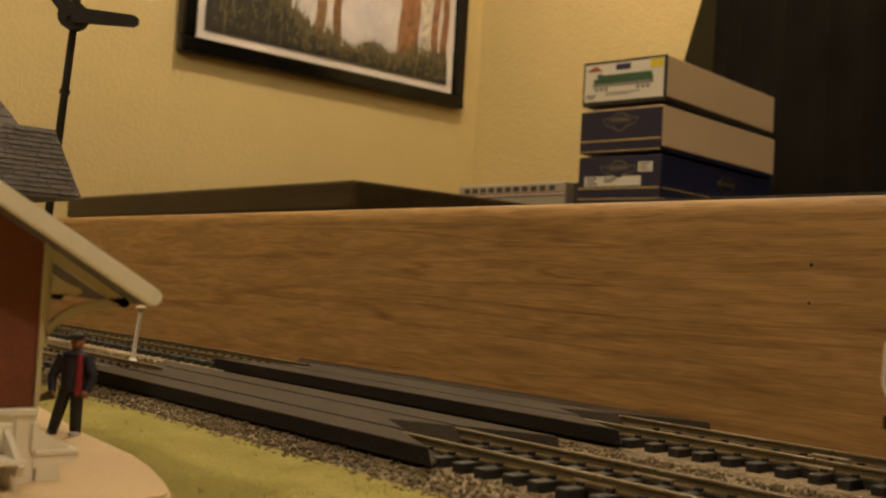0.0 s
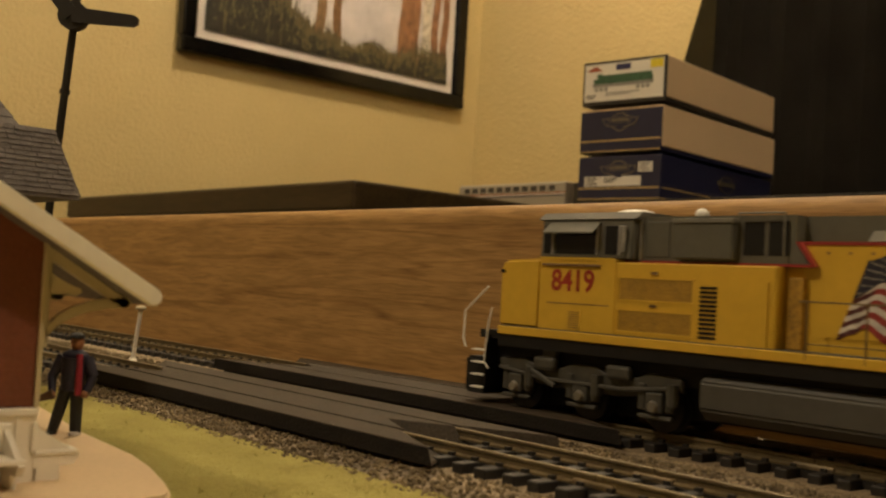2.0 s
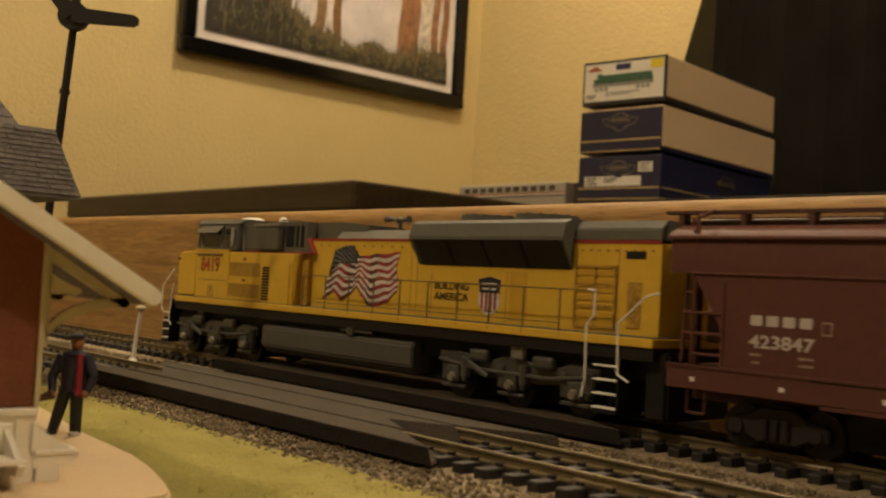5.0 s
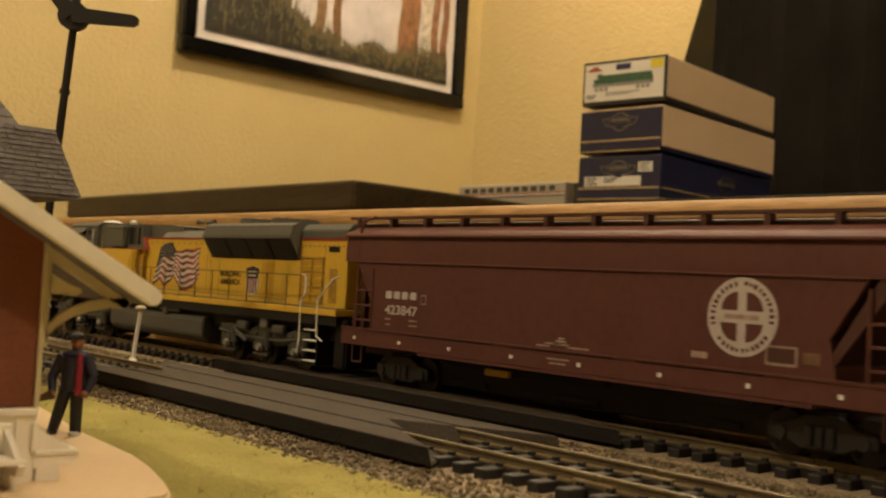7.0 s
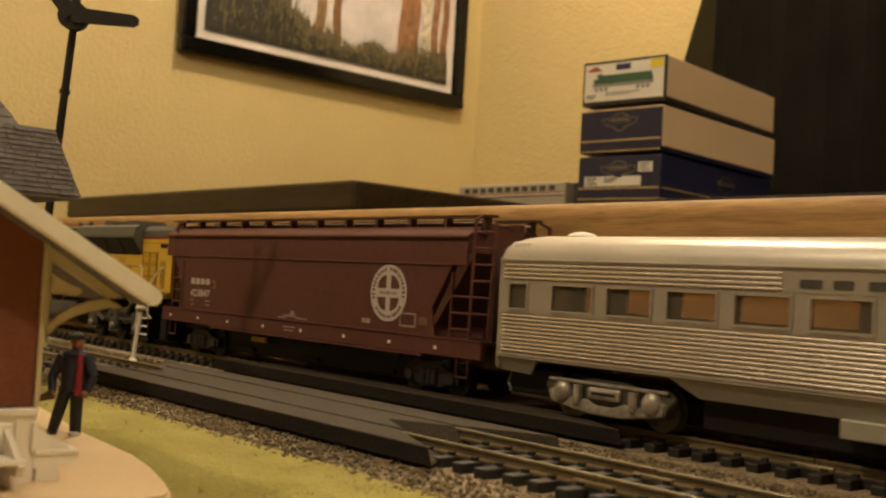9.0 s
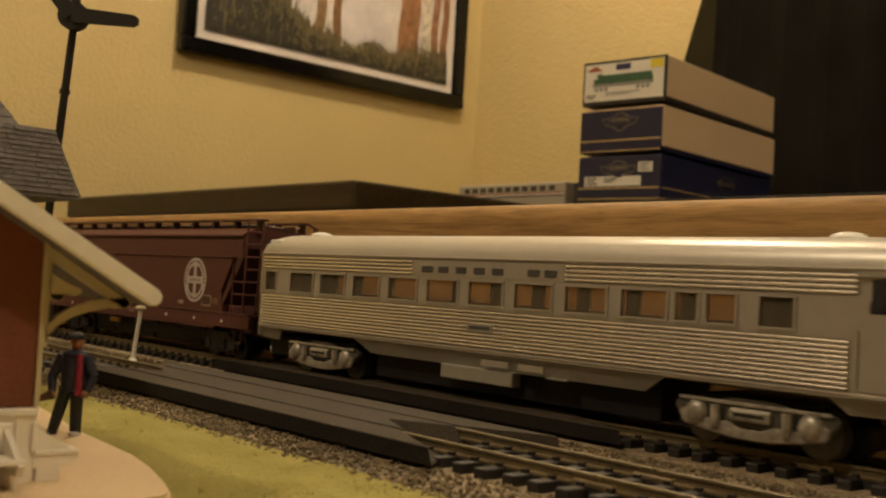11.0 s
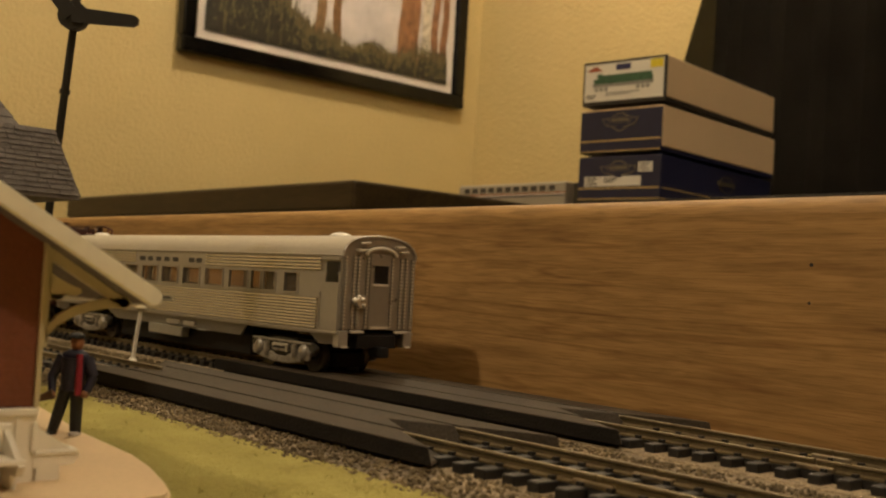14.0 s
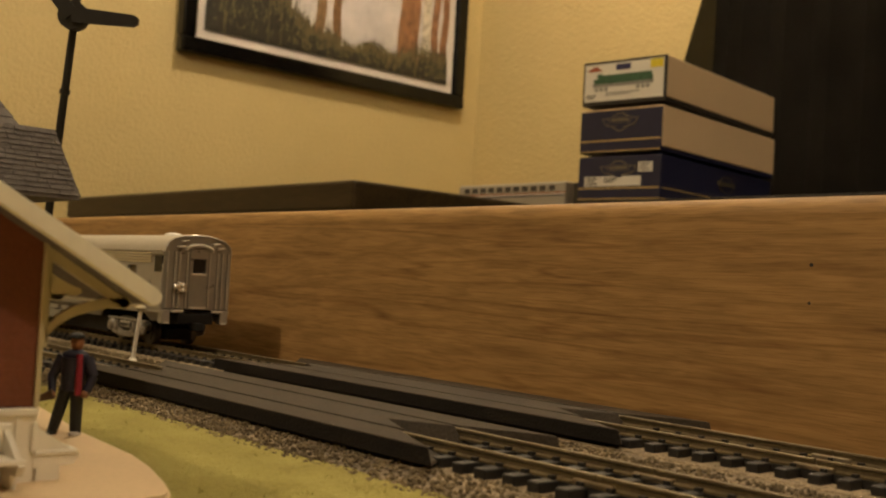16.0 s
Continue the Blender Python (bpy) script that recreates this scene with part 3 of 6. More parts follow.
def figurine():
    """Painted plastic figure in one mesh with painted areas."""
    bm = bmesh.new()
    def limb(a, b, r1, r2, idx):
        old = set(bm.faces)
        rod(bm, a, b, r1, 10, r2)
        for f in bm.faces:
            if f not in old:
                f.material_index = idx
    def ball(c, r, s, idx):
        old = set(bm.faces)
        blob(bm, c, r, *s)
        for f in bm.faces:
            if f not in old:
                f.material_index = idx
    # x: figure's right-hand way as seen, y: front
    limb((-0.0037, 0, 0.0004), (-0.0011, 0, 0.0098), 0.0011, 0.0015, 0)
    limb((0.0014, 0, 0.0004), (0.0012, 0, 0.0098), 0.0012, 0.0015, 0)
    ball((-0.0038, 0.0006, 0.0005), 0.0012, (0.8, 1.5, 0.5), 0)
    ball((0.0015, 0.0008, 0.0005), 0.0012, (1.0, 1.5, 0.5), 4)
    limb((0.0001, 0, 0.0092), (0.0004, 0, 0.0160), 0.0024, 0.0030, 1)
    ball((0.0004, 0, 0.0160), 0.0030, (1.05, 0.65, 0.6), 1)
    limb((-0.0022, 0, 0.0163), (-0.0043, 0.0002, 0.0118), 0.0013, 0.0010, 1)
    limb((-0.0043, 0.0002, 0.0118), (-0.0036, 0.0016, 0.0086), 0.0010, 0.0008, 1)
    limb((0.0030, 0, 0.0160), (0.0046, 0, 0.0122), 0.0013, 0.0011, 1)
    limb((0.0046, 0, 0.0122), (0.0036, 0.0014, 0.0092), 0.0010, 0.0009, 1)
    ball((-0.0036, 0.0019, 0.0084), 0.0009, (1, 1, 1), 3)
    ball((0.0034, 0.0017, 0.0088), 0.0009, (1, 1, 1), 3)
    limb((-0.0030, 0.0022, 0.0086), (-0.0072, 0.0024, 0.0070), 0.0011, 0.0004, 5)
    limb((0.0022, 0.0022, 0.0085), (0.0019, 0.0019, 0.0168), 0.0008, 0.0007, 2)
    ball((0.0006, 0.0, 0.0190), 0.0016, (0.9, 1, 1.15), 3)
    ball((0.0005, 0.0, 0.0203), 0.0016, (1.0, 1.05, 0.55), 0)
    limb((0.0005, 0.0006, 0.0200), (0.0005, 0.0006, 0.0203), 0.00165, 0.00165, 0)
    bmesh.ops.scale(bm, vec=(-1.0, 1.0, 1.06), verts=bm.verts[:])
    bmesh.ops.reverse_faces(bm, faces=bm.faces[:])
    me = bpy.data.meshes.new("figurine")
    for f in bm.faces:
        f.smooth = True
    bm.to_mesh(me)
    bm.free()
    for nm, c in (("trousers_paint", (0.012, 0.011, 0.012)), ("coat_paint", (0.020, 0.020, 0.045)), ("red_paint", (0.24, 0.010, 0.028)), ("skin_paint", (0.30, 0.13, 0.06)), ("shoe_paint", (0.5, 0.45, 0.4)), ("brown_paint", (0.10, 0.05, 0.02))):
        me.materials.append(material(nm, c, 0.55, vary=0.15, scale=400))
    me.set_sharp_from_angle(angle=radians(50))
    ob = new("figurine", me)
    ob.location, ob.rotation_euler = (-0.2205, -0.1412, PZ - 0.0002), (0, 0, radians(228))
    return tagged(ob, "painted model railway figure in dark coat with red scarf", "figurine")


figurine()
part("crate", boxed(-0.2455, -0.2415, -0.1450, -0.1425, PZ, PZ + 0.0070, bevel=0.0004), M["black_plastic"])
tagged(bpy.data.objects["crate"], "small dark box on the platform by the depot", "box")

# ---- background furniture ----
def dresser():
    t = thing("dresser", (-1.860, 0.511, ZF), "dark stained wooden dresser in the corner of the room", "dresser")
    w, d, h = 0.863, 0.70, 0.956
    hh = 0.1556 - ZF
    part("body", boxed(0.01, w - 0.008, 0.012, d, 0.06, hh - 0.045, bevel=0.002), M["dresser"], t)
    part("top", boxed(0.0, w, 0.0, d + 0.002, hh - 0.036, hh, bevel=0.004), M["dresser"], t, "thick dark top board")
    part("moulding", boxed(0.004, w - 0.004, 0.005, d, hh - 0.046, hh - 0.037, bevel=0.002), M["dresser"], t)
    for k in range(3):
        dr = part("drawer", boxed(0.03, w - 0.03, -0.004, 0.012, 0.10 + k * 0.27, 0.345 + k * 0.27, bevel=0.003), M["dresser"], t)
        part("knob", blob(bmesh.new(), (w / 2, -0.018, 0.22 + k * 0.27), 0.014), M["black_wood"], dr)
    for lx in (0.03, w - 0.05):
        for ly in (0.03, d - 0.05):
            part("leg", boxed(lx, lx + 0.04, ly, ly + 0.04, 0, 0.06), M["dresser"], t)
    return t


dresser()


def desk():
    t = thing("desk", (-0.990, 0.925, ZF), "black desk that carries the boxes", "desk")
    h = 0.1695 - ZF
    part("top", boxed(0, 0.75, 0, 0.5, h - 0.03, h, bevel=0.002), M["black_wood"], t)
    for lx in (0.02, 0.69):
        for ly in (0.02, 0.44):
            part("leg", boxed(lx, lx + 0.04, ly, ly + 0.04, 0, h - 0.03), M["black_wood"], t)
    return t


desk()
M["box_tan"] = material("kraft_lid", (0.72, 0.54, 0.34), 0.75, vary=0.05, scale=12, fine=300)
M["box_blue"] = material("dark_blue_print", (0.016, 0.018, 0.055), 0.4, vary=0.15, scale=30)
M["box_black"] = material("dark_card", (0.03, 0.026, 0.022), 0.5, vary=0.1, scale=30)
M["label_white"] = material("label_paper", (0.78, 0.75, 0.68), 0.6, vary=0.03, scale=30)
M["print_green"] = material("green_ink", (0.045, 0.115, 0.062), 0.6, vary=0.3, scale=200)
M["print_grey"] = material("grey_ink", (0.28, 0.27, 0.25), 0.6, vary=0.3, scale=200)
M["print_red"] = material("red_ink", (0.35, 0.10, 0.05), 0.6, vary=0.2, scale=200)
M["print_blue"] = material("blue_ink", (0.03, 0.03, 0.10), 0.6, vary=0.2, scale=200)
M["print_dark"] = material("dark_ink", (0.06, 0.055, 0.05), 0.6, vary=0.2, scale=200)
M["yellow_sticker"] = material("yellow_sticker", (0.75, 0.62, 0.04), 0.5, vary=0.05, scale=60)
M["gold"] = material("gold_print", (0.58, 0.42, 0.17), 0.45, vary=0.1, scale=60)
M["emblem"] = material("grey_gold_print", (0.10, 0.085, 0.06), 0.5, vary=0.2, scale=150)


M["emblem_bar"] = material("emblem_bar", (0.17, 0.145, 0.10), 0.5, vary=0.2, scale=150)


def decal(name, x0, x1, z0, z1, mat, parent, y=-0.0006, label=""):
    return part(name, boxed(x0, x1, y, 0.0, z0, z1), mat, parent, label)


def bars(parent, x, z, w, h, rows, mat, y=-0.0009):
    for k in range(rows):
        part("print_bar", boxed(x, x + w * (1 - 0.25 * (k % 2)), y, 0, z - k * h * 1.9, z - k * h * 1.9 + h), mat, parent)


def barcode(parent, x, z, w, h, mat):
    for k in range(9):
        if k % 3 != 2:
            part("barcode_bar", boxed(x + w * k / 9, x + w * (k + 0.62) / 9, -0.0009, 0, z, z + h), mat, parent)


def emblem(parent, cx, cz, w, h):
    bm = bmesh.new()
    pts = []
    for a in range(0, 360, 15):
        r = 1.0 if a % 30 else 0.92
        pts.append((cx + 0.26 * w * r * math.cos(radians(a)), cz + 0.5 * h * r * math.sin(radians(a))))
    prism(bm, pts, "y", -0.0006, 0.0)
    e = part("emblem", bm, M["emblem_bar"], parent, "winged oval emblem in dull gold")
    bm = bmesh.new()
    prism(bm, [(cx + (q[0] - cx) * 0.86, cz + (q[1] - cz) * 0.88) for q in pts], "y", -0.0008, 0.0)
    part("emblem_field", bm, M["box_blue"], e)
    for s in (-1, 1):
        bm = bmesh.new()
        prism(bm, [(cx + s * 0.1 * w, cz + 0.15 * h), (cx + s * 0.5 * w, cz + 0.2 * h), (cx + s * 0.45 * w, cz), (cx + s * 0.36 * w, cz - 0.2 * h), (cx + s * 0.1 * w, cz - 0.3 * h)], "y", -0.0010, 0.0)
        part("wing", bm, M["emblem_bar"], e)
        bm = bmesh.new()
        prism(bm, [(cx + s * 0.1 * w, cz + 0.11 * h), (cx + s * 0.465 * w, cz + 0.155 * h), (cx + s * 0.425 * w, cz - 0.01 * h), (cx + s * 0.345 * w, cz - 0.155 * h), (cx + s * 0.1 * w, cz - 0.25 * h)], "y", -0.0012, 0.0)
        part("wing_field", bm, M["box_blue"], e)
    part("emblem_bar", boxed(cx - 0.31 * w, cx + 0.31 * w, -0.0014, 0, cz - 0.06 * h, cz + 0.24 * h), M["emblem_bar"], e)
    part("emblem_bar_field", boxed(cx - 0.295 * w, cx + 0.295 * w, -0.0016, 0, cz - 0.03 * h, cz + 0.21 * h), M["box_blue"], e)
    part("name_bar", boxed(cx - 0.25 * w, cx + 0.25 * w, -0.0018, 0, cz + 0.03 * h, cz + 0.15 * h), M["emblem_bar"], e)


def model_box(at, rz, lid, label, kind):
    """A long flat box for a model engine; its short printed end faces -y, its length runs along +y. Origin: the near right bottom edge."""
    t = thing("model_box", at, label, "cardboard box", "stack of model boxes")
    t.rotation_euler = (0, 0, radians(rz))
    W, L, H = 0.1375, 0.352, 0.0645
    part("body", boxed(-W + 0.001, -0.001, 0.001, L - 0.001, 0, H - 0.003, bevel=0.001), M["box_blue"] if kind else M["box_black"], t)
    part("lid", boxed(-W, 0, 0.0006, L, 0.006 if kind != 2 else 0.0015, H, bevel=0.002), lid, t)
    if kind == 0:
        part("end_flap", boxed(-W, 0.0002, -0.0004, 0.004, 0.0, H + 0.0002, bevel=0.001), M["box_black"], t, "dark end panel")
        p = part("end_label", boxed(-W + 0.004, -0.003, -0.0012, 0.0, 0.006, H - 0.004), M["label_white"], t, "white printed end label")
        # engine picture
        y = -0.0018
        cx = -W / 2
        part("picture_body", boxed(cx - 0.049, cx + 0.049, y, 0, 0.031, 0.0385), M["print_green"], p)
        part("picture_hood", boxed(cx - 0.043, cx + 0.047, y, 0, 0.0385, 0.0435), M["print_green"], p)
        part("picture_cab", boxed(cx - 0.044, cx - 0.034, y, 0, 0.0435, 0.0455), M["print_green"], p)
        part("picture_frame", boxed(cx - 0.051, cx + 0.050, y, 0, 0.0265, 0.031), M["print_grey"], p)
        for k in range(6):
            kx = cx + (-0.044, -0.036, -0.028, 0.025, 0.033, 0.041)[k]
            part("picture_wheel", rod(bmesh.new(), (kx, y, 0.023), (kx, 0, 0.023), 0.003, 10), M["print_grey"], p)
        part("red_oval", boxed(-W + 0.010, -W + 0.032, y, 0, 0.050, 0.0535), M["print_red"], p)
        bm = bmesh.new()
        prism(bm, [(-W + 0.014, 0.0535), (-W + 0.028, 0.0535), (-W + 0.025, 0.057), (-W + 0.017, 0.057)], "y", y, 0)
        part("red_crest", bm, M["print_red"], p)
        part("blue_mark", boxed(cx - 0.012, cx + 0.012, y, 0, 0.050, 0.058), M["print_blue"], p)
        part("yellow_sticker", boxed(-0.024, -0.004, y - 0.0003, 0, 0.048, 0.0595), M["yellow_sticker"], p)
        bars(p, cx - 0.028, 0.0165, 0.056, 0.0014, 2, M["print_grey"], y)
        bars(p, -W + 0.008, 0.014, 0.016, 0.0016, 2, M["print_dark"], y)
        barcode(p, -0.030, 0.009, 0.022, 0.009, M["print_dark"])
    else:
        part("end_panel", boxed(-W + 0.0006, -0.0004, -0.0006, 0.003, 0.001, H - 0.003, bevel=0.0008), M["box_blue"], t, "dark blue printed end")
        part("gold_line", boxed(-W + 0.001, -0.001, -0.0012, 0.0, 0.0165, 0.0185), M["gold"], t)
        part("gold_line", boxed(-W + 0.001, -0.001, -0.0010, 0.0, 0.0015, 0.0030), M["gold"], t)
        e = thing("end_print")
        e.parent = t
        e.location = (0, -0.0007, 0)
        emblem(e, -W / 2, 0.0440, 0.062, 0.028)
        if kind == 2:
            p = part("label", boxed(-W + 0.012, -0.031, -0.0014, 0.0, 0.0205, 0.0345), M["label_white"], t, "white paper label")
            bars(p, -W + 0.016, 0.0305, 0.018, 0.002, 3, M["print_dark"], -0.002)
            bars(p, -W + 0.046, 0.0295, 0.022, 0.002, 2, M["print_dark"], -0.002)
            barcode(p, -0.053, 0.0235, 0.019, 0.008, M["print_dark"])
            p2 = part("sticker", boxed(-0.036, -0.013, -0.0014, 0.0, 0.040, 0.054), M["label_white"], t, "small white sticker")
            bars(p2, -0.033, 0.050, 0.016, 0.002, 3, M["print_grey"], -0.002)
            for z in (0.0165, 0.0015):
                part("gold_line", boxed(-0.001, 0.0008, 0.004, L - 0.004, z, z + 0.0018), M["gold"], t)
            bm = bmesh.new()
            prism(bm, [(0.195 + 0.024 * math.cos(radians(a)), 0.041 + 0.013 * math.sin(radians(a))) for a in range(0, 360, 20)], "x", 0.0, 0.0009)
            se = part("side_emblem", bm, M["emblem"], t, "winged oval emblem in dull gold")
            bm = bmesh.new()
            prism(bm, [(0.195 + 0.021 * math.cos(radians(a)), 0.041 + 0.0112 * math.sin(radians(a))) for a in range(0, 360, 20)], "x", 0.0, 0.0012)
            part("emblem_field", bm, M["box_blue"], se)
            part("name_bar", boxed(0.0, 0.0016, 0.168, 0.222, 0.0385, 0.0450), M["emblem"], se)
    return t


for k, (lid, label) in enumerate(((M["box_tan"], "kraft lid box with a white printed end label"), (M["box_tan"], "dark blue printed box with a kraft lid"), (M["box_blue"], "dark blue printed model box with white label"))):
    model_box((-0.868 + (0.0, -0.004, -0.004)[k], 0.941 - (0.0, -0.002, -0.004)[k], 0.3085 + 0.0002 - k * 0.0690 + (0, 0, 0.0)[k]), 6.4 - (0, 1.0, 0.2)[k], lid, label, k)


def bg_coach():
    """A double-deck coach model standing on the dresser."""
    t = thing("model_coach", (-1.358, 1.03, 0.1556), "silver double-deck model railway coach on the dresser", "model train")
    L = 0.252
    M["bg_silver"] = material("grey_silver_paint", (0.42, 0.39, 0.34), 0.45, metal=0.2, vary=0.06, scale=40)
    part("body", boxed(0, L, -0.017, 0.017, 0.008, 0.0575, bevel=0.003), M["bg_silver"], t)
    part("red_stripe", boxed(0.001, L - 0.001, -0.0174, -0.0165, 0.0385, 0.0405), M["print_red"], t)
    part("white_stripe", boxed(0.001, L - 0.001, -0.0174, -0.0165, 0.0365, 0.0384), M["label_white"], t)
    part("blue_stripe", boxed(0.001, L - 0.001, -0.0174, -0.0165, 0.034, 0.0364), M["print_blue"], t)
    for k in range(11):
        x = 0.0155 + k * 0.0200
        part("window", boxed(x, x + 0.0135, -0.0175, -0.0160, 0.043, 0.0515), M["print_dark"], t, "dark window")
    for x in (0.05, L - 0.05):
        tr = part("truck", boxed(x - 0.02, x + 0.02, -0.012, 0.012, 0.003, 0.009, bevel=0.001), M["black_plastic"], t)
        for dx in (-0.014, 0.014):
            part("wheel", rod(bmesh.new(), (x + dx, -0.010, 0.005), (x + dx, 0.010, 0.005), 0.005, 14), M["black_plastic"], tr)
    return t


bg_coach()
tagged(part("small_box", boxed(-1.080, -1.030, 1.00, 1.10, 0.1556, 0.2080, bevel=0.002), M["box_black"]), "small dark box behind the box stack", "cardboard box")

# ---- framed picture ----
def picture():
    t = thing("picture", (XW, 0, 0), "framed print of birch trunks in black wood frame", "framed picture")
    y0, y1, z0, z1 = 0.757, 1.548, 0.487, 1.06
    fw, fd = 0.033, 0.030
    for nm, a in (("frame_bottom", (y0, y1, z0, z0 + fw)), ("frame_top", (y0, y1, z1 - fw, z1)), ("frame_left", (y0, y0 + fw, z0 + fw, z1 - fw)), ("frame_right", (y1 - fw, y1, z0 + fw, z1 - fw))):
        part("frame_rail", boxed(0.001, fd, a[0], a[1], a[2], a[3], bevel=0.005, seg=3), M["black_gloss"], t, "glossy black frame rail")
    part("mat", boxed(0.003, 0.014, y0 + fw, y1 - fw, z0 + fw, z1 - fw), M["mat_card"], t, "white mat")
    a0, a1, b0 = y0 + fw + 0.021, y1 - fw - 0.021, z0 + fw + 0.021
    pr = part("print", boxed(0.004, 0.0155, a0, a1, b0, z1 - fw - 0.021), M["print_sky"], t, "printed pale lake and sky")
    rnd = random.Random(5)
    X = 0.0158
    # dark undergrowth along the foot of the print
    def tuft_row(n, lo, hi, mat, x, base_h):
        bm = bmesh.new()
        for k in range(n):
            y = rnd.uniform(a0 + 0.004, a1 - 0.004)
            h = base_h(y) * rnd.uniform(0.7, 1.25)
            w = rnd.uniform(0.003, 0.008)
            lean = rnd.uniform(-0.008, 0.008)
            ya, yb = max(a0, y - w), min(a1, y + w)
            yt = min(a1, max(a0, y + lean))
            xx = x + 0.0000012 * k
            vs = [bm.verts.new((xx, ya, b0)), bm.verts.new((xx, yb, b0)), bm.verts.new((xx, yb, b0 + h * 0.6)), bm.verts.new((xx, yt, b0 + h)), bm.verts.new((xx, ya, b0 + h * 0.6))]
            bm.faces.new(vs)
        part("undergrowth", bm, mat, pr, "dark printed undergrowth")
    def hgt(y):
        u = (y - a0) / (a1 - a0)
        bank = 0.115 * max(0.0, min(1.0, (0.42 - u) / 0.20))
        return 0.050 + bank + 0.030 * max(0.0, u - 0.72) / 0.28 + 0.009 * math.sin(u * 31)
    def trunk(u, w, mat, lean=0.0, x=X + 0.0008, zb=0.0):
        y = a0 + u * (a1 - a0)
        bm = bmesh.new()
        n = 14
        L, R = [], []
        for k in range(n + 1):
            z = b0 + zb + (z1 - fw - 0.021 - b0 - zb) * k / n
            c = y + lean * k / n + 0.003 * math.sin(k * 1.3 + u * 40)
            ww = w * (1 - 0.25 * k / n)
            L.append(bm.verts.new((x, max(a0, c - ww), z))), R.append(bm.verts.new((x, min(a1, c + ww), z)))
        for k in range(n):
            bm.faces.new((L[k], R[k], R[k + 1], L[k + 1]))
        part("tree_trunk", bm, mat, pr, "printed birch trunk")
    for u, w, m_, ln, zb in ((0.26, 0.020, "print_dark2", -0.01, 0.02), (0.425, 0.014, "print_brown", 0.005, 0.03), (0.495, 0.012, "print_umber", 0.004, 0.02), (0.81, 0.034, "print_bark", 0.004, 0.0), (0.885, 0.015, "print_birch", 0.02, 0.0), (0.93, 0.012, "print_bark", 0.01, 0.0), (0.975, 0.012, "print_bark", 0.012, 0.0)):
        trunk(u, w, M[m_], ln, X + 0.0006 + 0.00003 * u, zb)
    tuft_row(420, 0, 1, M["print_moss"], X + 0.0012, hgt)
    bm = bmesh.new()
    for k in range(260):
        # single grass blades that stand out above the growth
        y = rnd.uniform(a0 + 0.006, a1 - 0.006)
        h, w, lean = hgt(y) * rnd.uniform(0.9, 1.75), rnd.uniform(0.0008, 0.0018), rnd.uniform(-0.012, 0.012)
        zb_ = b0 + h * 0.3
        yt = min(a1, max(a0, y + lean))
        xx = X + 0.0009 + 0.000001 * k
        bm.faces.new([bm.verts.new(q) for q in ((xx, y - w, zb_), (xx, y + w, zb_), (xx, yt, b0 + h))])
    part("grass_blade", bm, M["print_dark2"], pr, "dark printed grass")["kind"] = "stuff"
    tuft_row(150, 0, 1, M["print_dark2"], X + 0.0019, lambda y: hgt(y) * 0.7)
    bm = bmesh.new()
    for k in range(520):
        # lit leaves and straws among the dark growth
        y = rnd.uniform(a0 + 0.008, a1 - 0.008)
        z = b0 + hgt(y) * rnd.uniform(0.1, 0.95)
        w, h, lean = rnd.uniform(0.0008, 0.0026), rnd.uniform(0.006, 0.022), rnd.uniform(-0.008, 0.008)
        xx = X + 0.00225 + 0.0000006 * k
        bm.faces.new([bm.verts.new(q) for q in ((xx, y - w, z), (xx, y + w, z), (xx, min(a1, max(a0, y + lean)), z + h))])
    part("leaf", bm, M["print_olive"], pr, "olive printed leaves")["kind"] = "stuff"
    part("glazing", boxed(0.0190, 0.0200, y0 + fw - 0.003, y1 - fw + 0.003, z0 + fw - 0.003, z1 - fw + 0.003), M["glass"], t, "clear glass")
    for k in range(7):
        part("edge_fleck", boxed(0.010, 0.013, y1, y1 + 0.0012, z0 + 0.03 + k * 0.06, z0 + 0.042 + k * 0.06), M["label_white"], t, "small pale fleck on the frame edge")
    return t


M["black_gloss"] = material("black_gloss_frame", (0.004, 0.0035, 0.003), 0.16, vary=0.2, scale=20, spec=0.35)
M["mat_card"] = material("mat_card", (0.60, 0.535, 0.49), 0.7, vary=0.03, scale=30)
M["print_olive"] = material("print_olive", (0.125, 0.10, 0.046), 0.5, vary=0.7, scale=60, fine=220)
M["print_sky"] = material("print_sky", (0.50, 0.455, 0.45), 0.5, vary=0.22, scale=18, fine=120)
M["print_brown"] = material("print_brown", (0.19, 0.11, 0.05), 0.5, vary=0.5, scale=60, fine=200)
M["print_umber"] = material("print_umber", (0.17, 0.085, 0.035), 0.5, vary=0.5, scale=60, fine=200)
M["print_bark"] = material("print_bark", (0.24, 0.11, 0.05), 0.5, vary=0.45, scale=50, fine=200)
M["print_birch"] = material("print_birch", (0.50, 0.44, 0.36), 0.5, vary=0.5, scale=60, fine=160)
M["print_moss"] = material("print_moss", (0.085, 0.066, 0.030), 0.5, vary=0.8, scale=60, fine=220)
M["print_dark2"] = material("print_shade", (0.022, 0.018, 0.010), 0.5, vary=0.8, scale=60, fine=220)
M["glass"] = glass_material("clear_glass")
picture()
bpy.context.view_layer.update()
for o in bpy.data.objects:
    if o.name.startswith("glazing"):
        o.visible_shadow = False


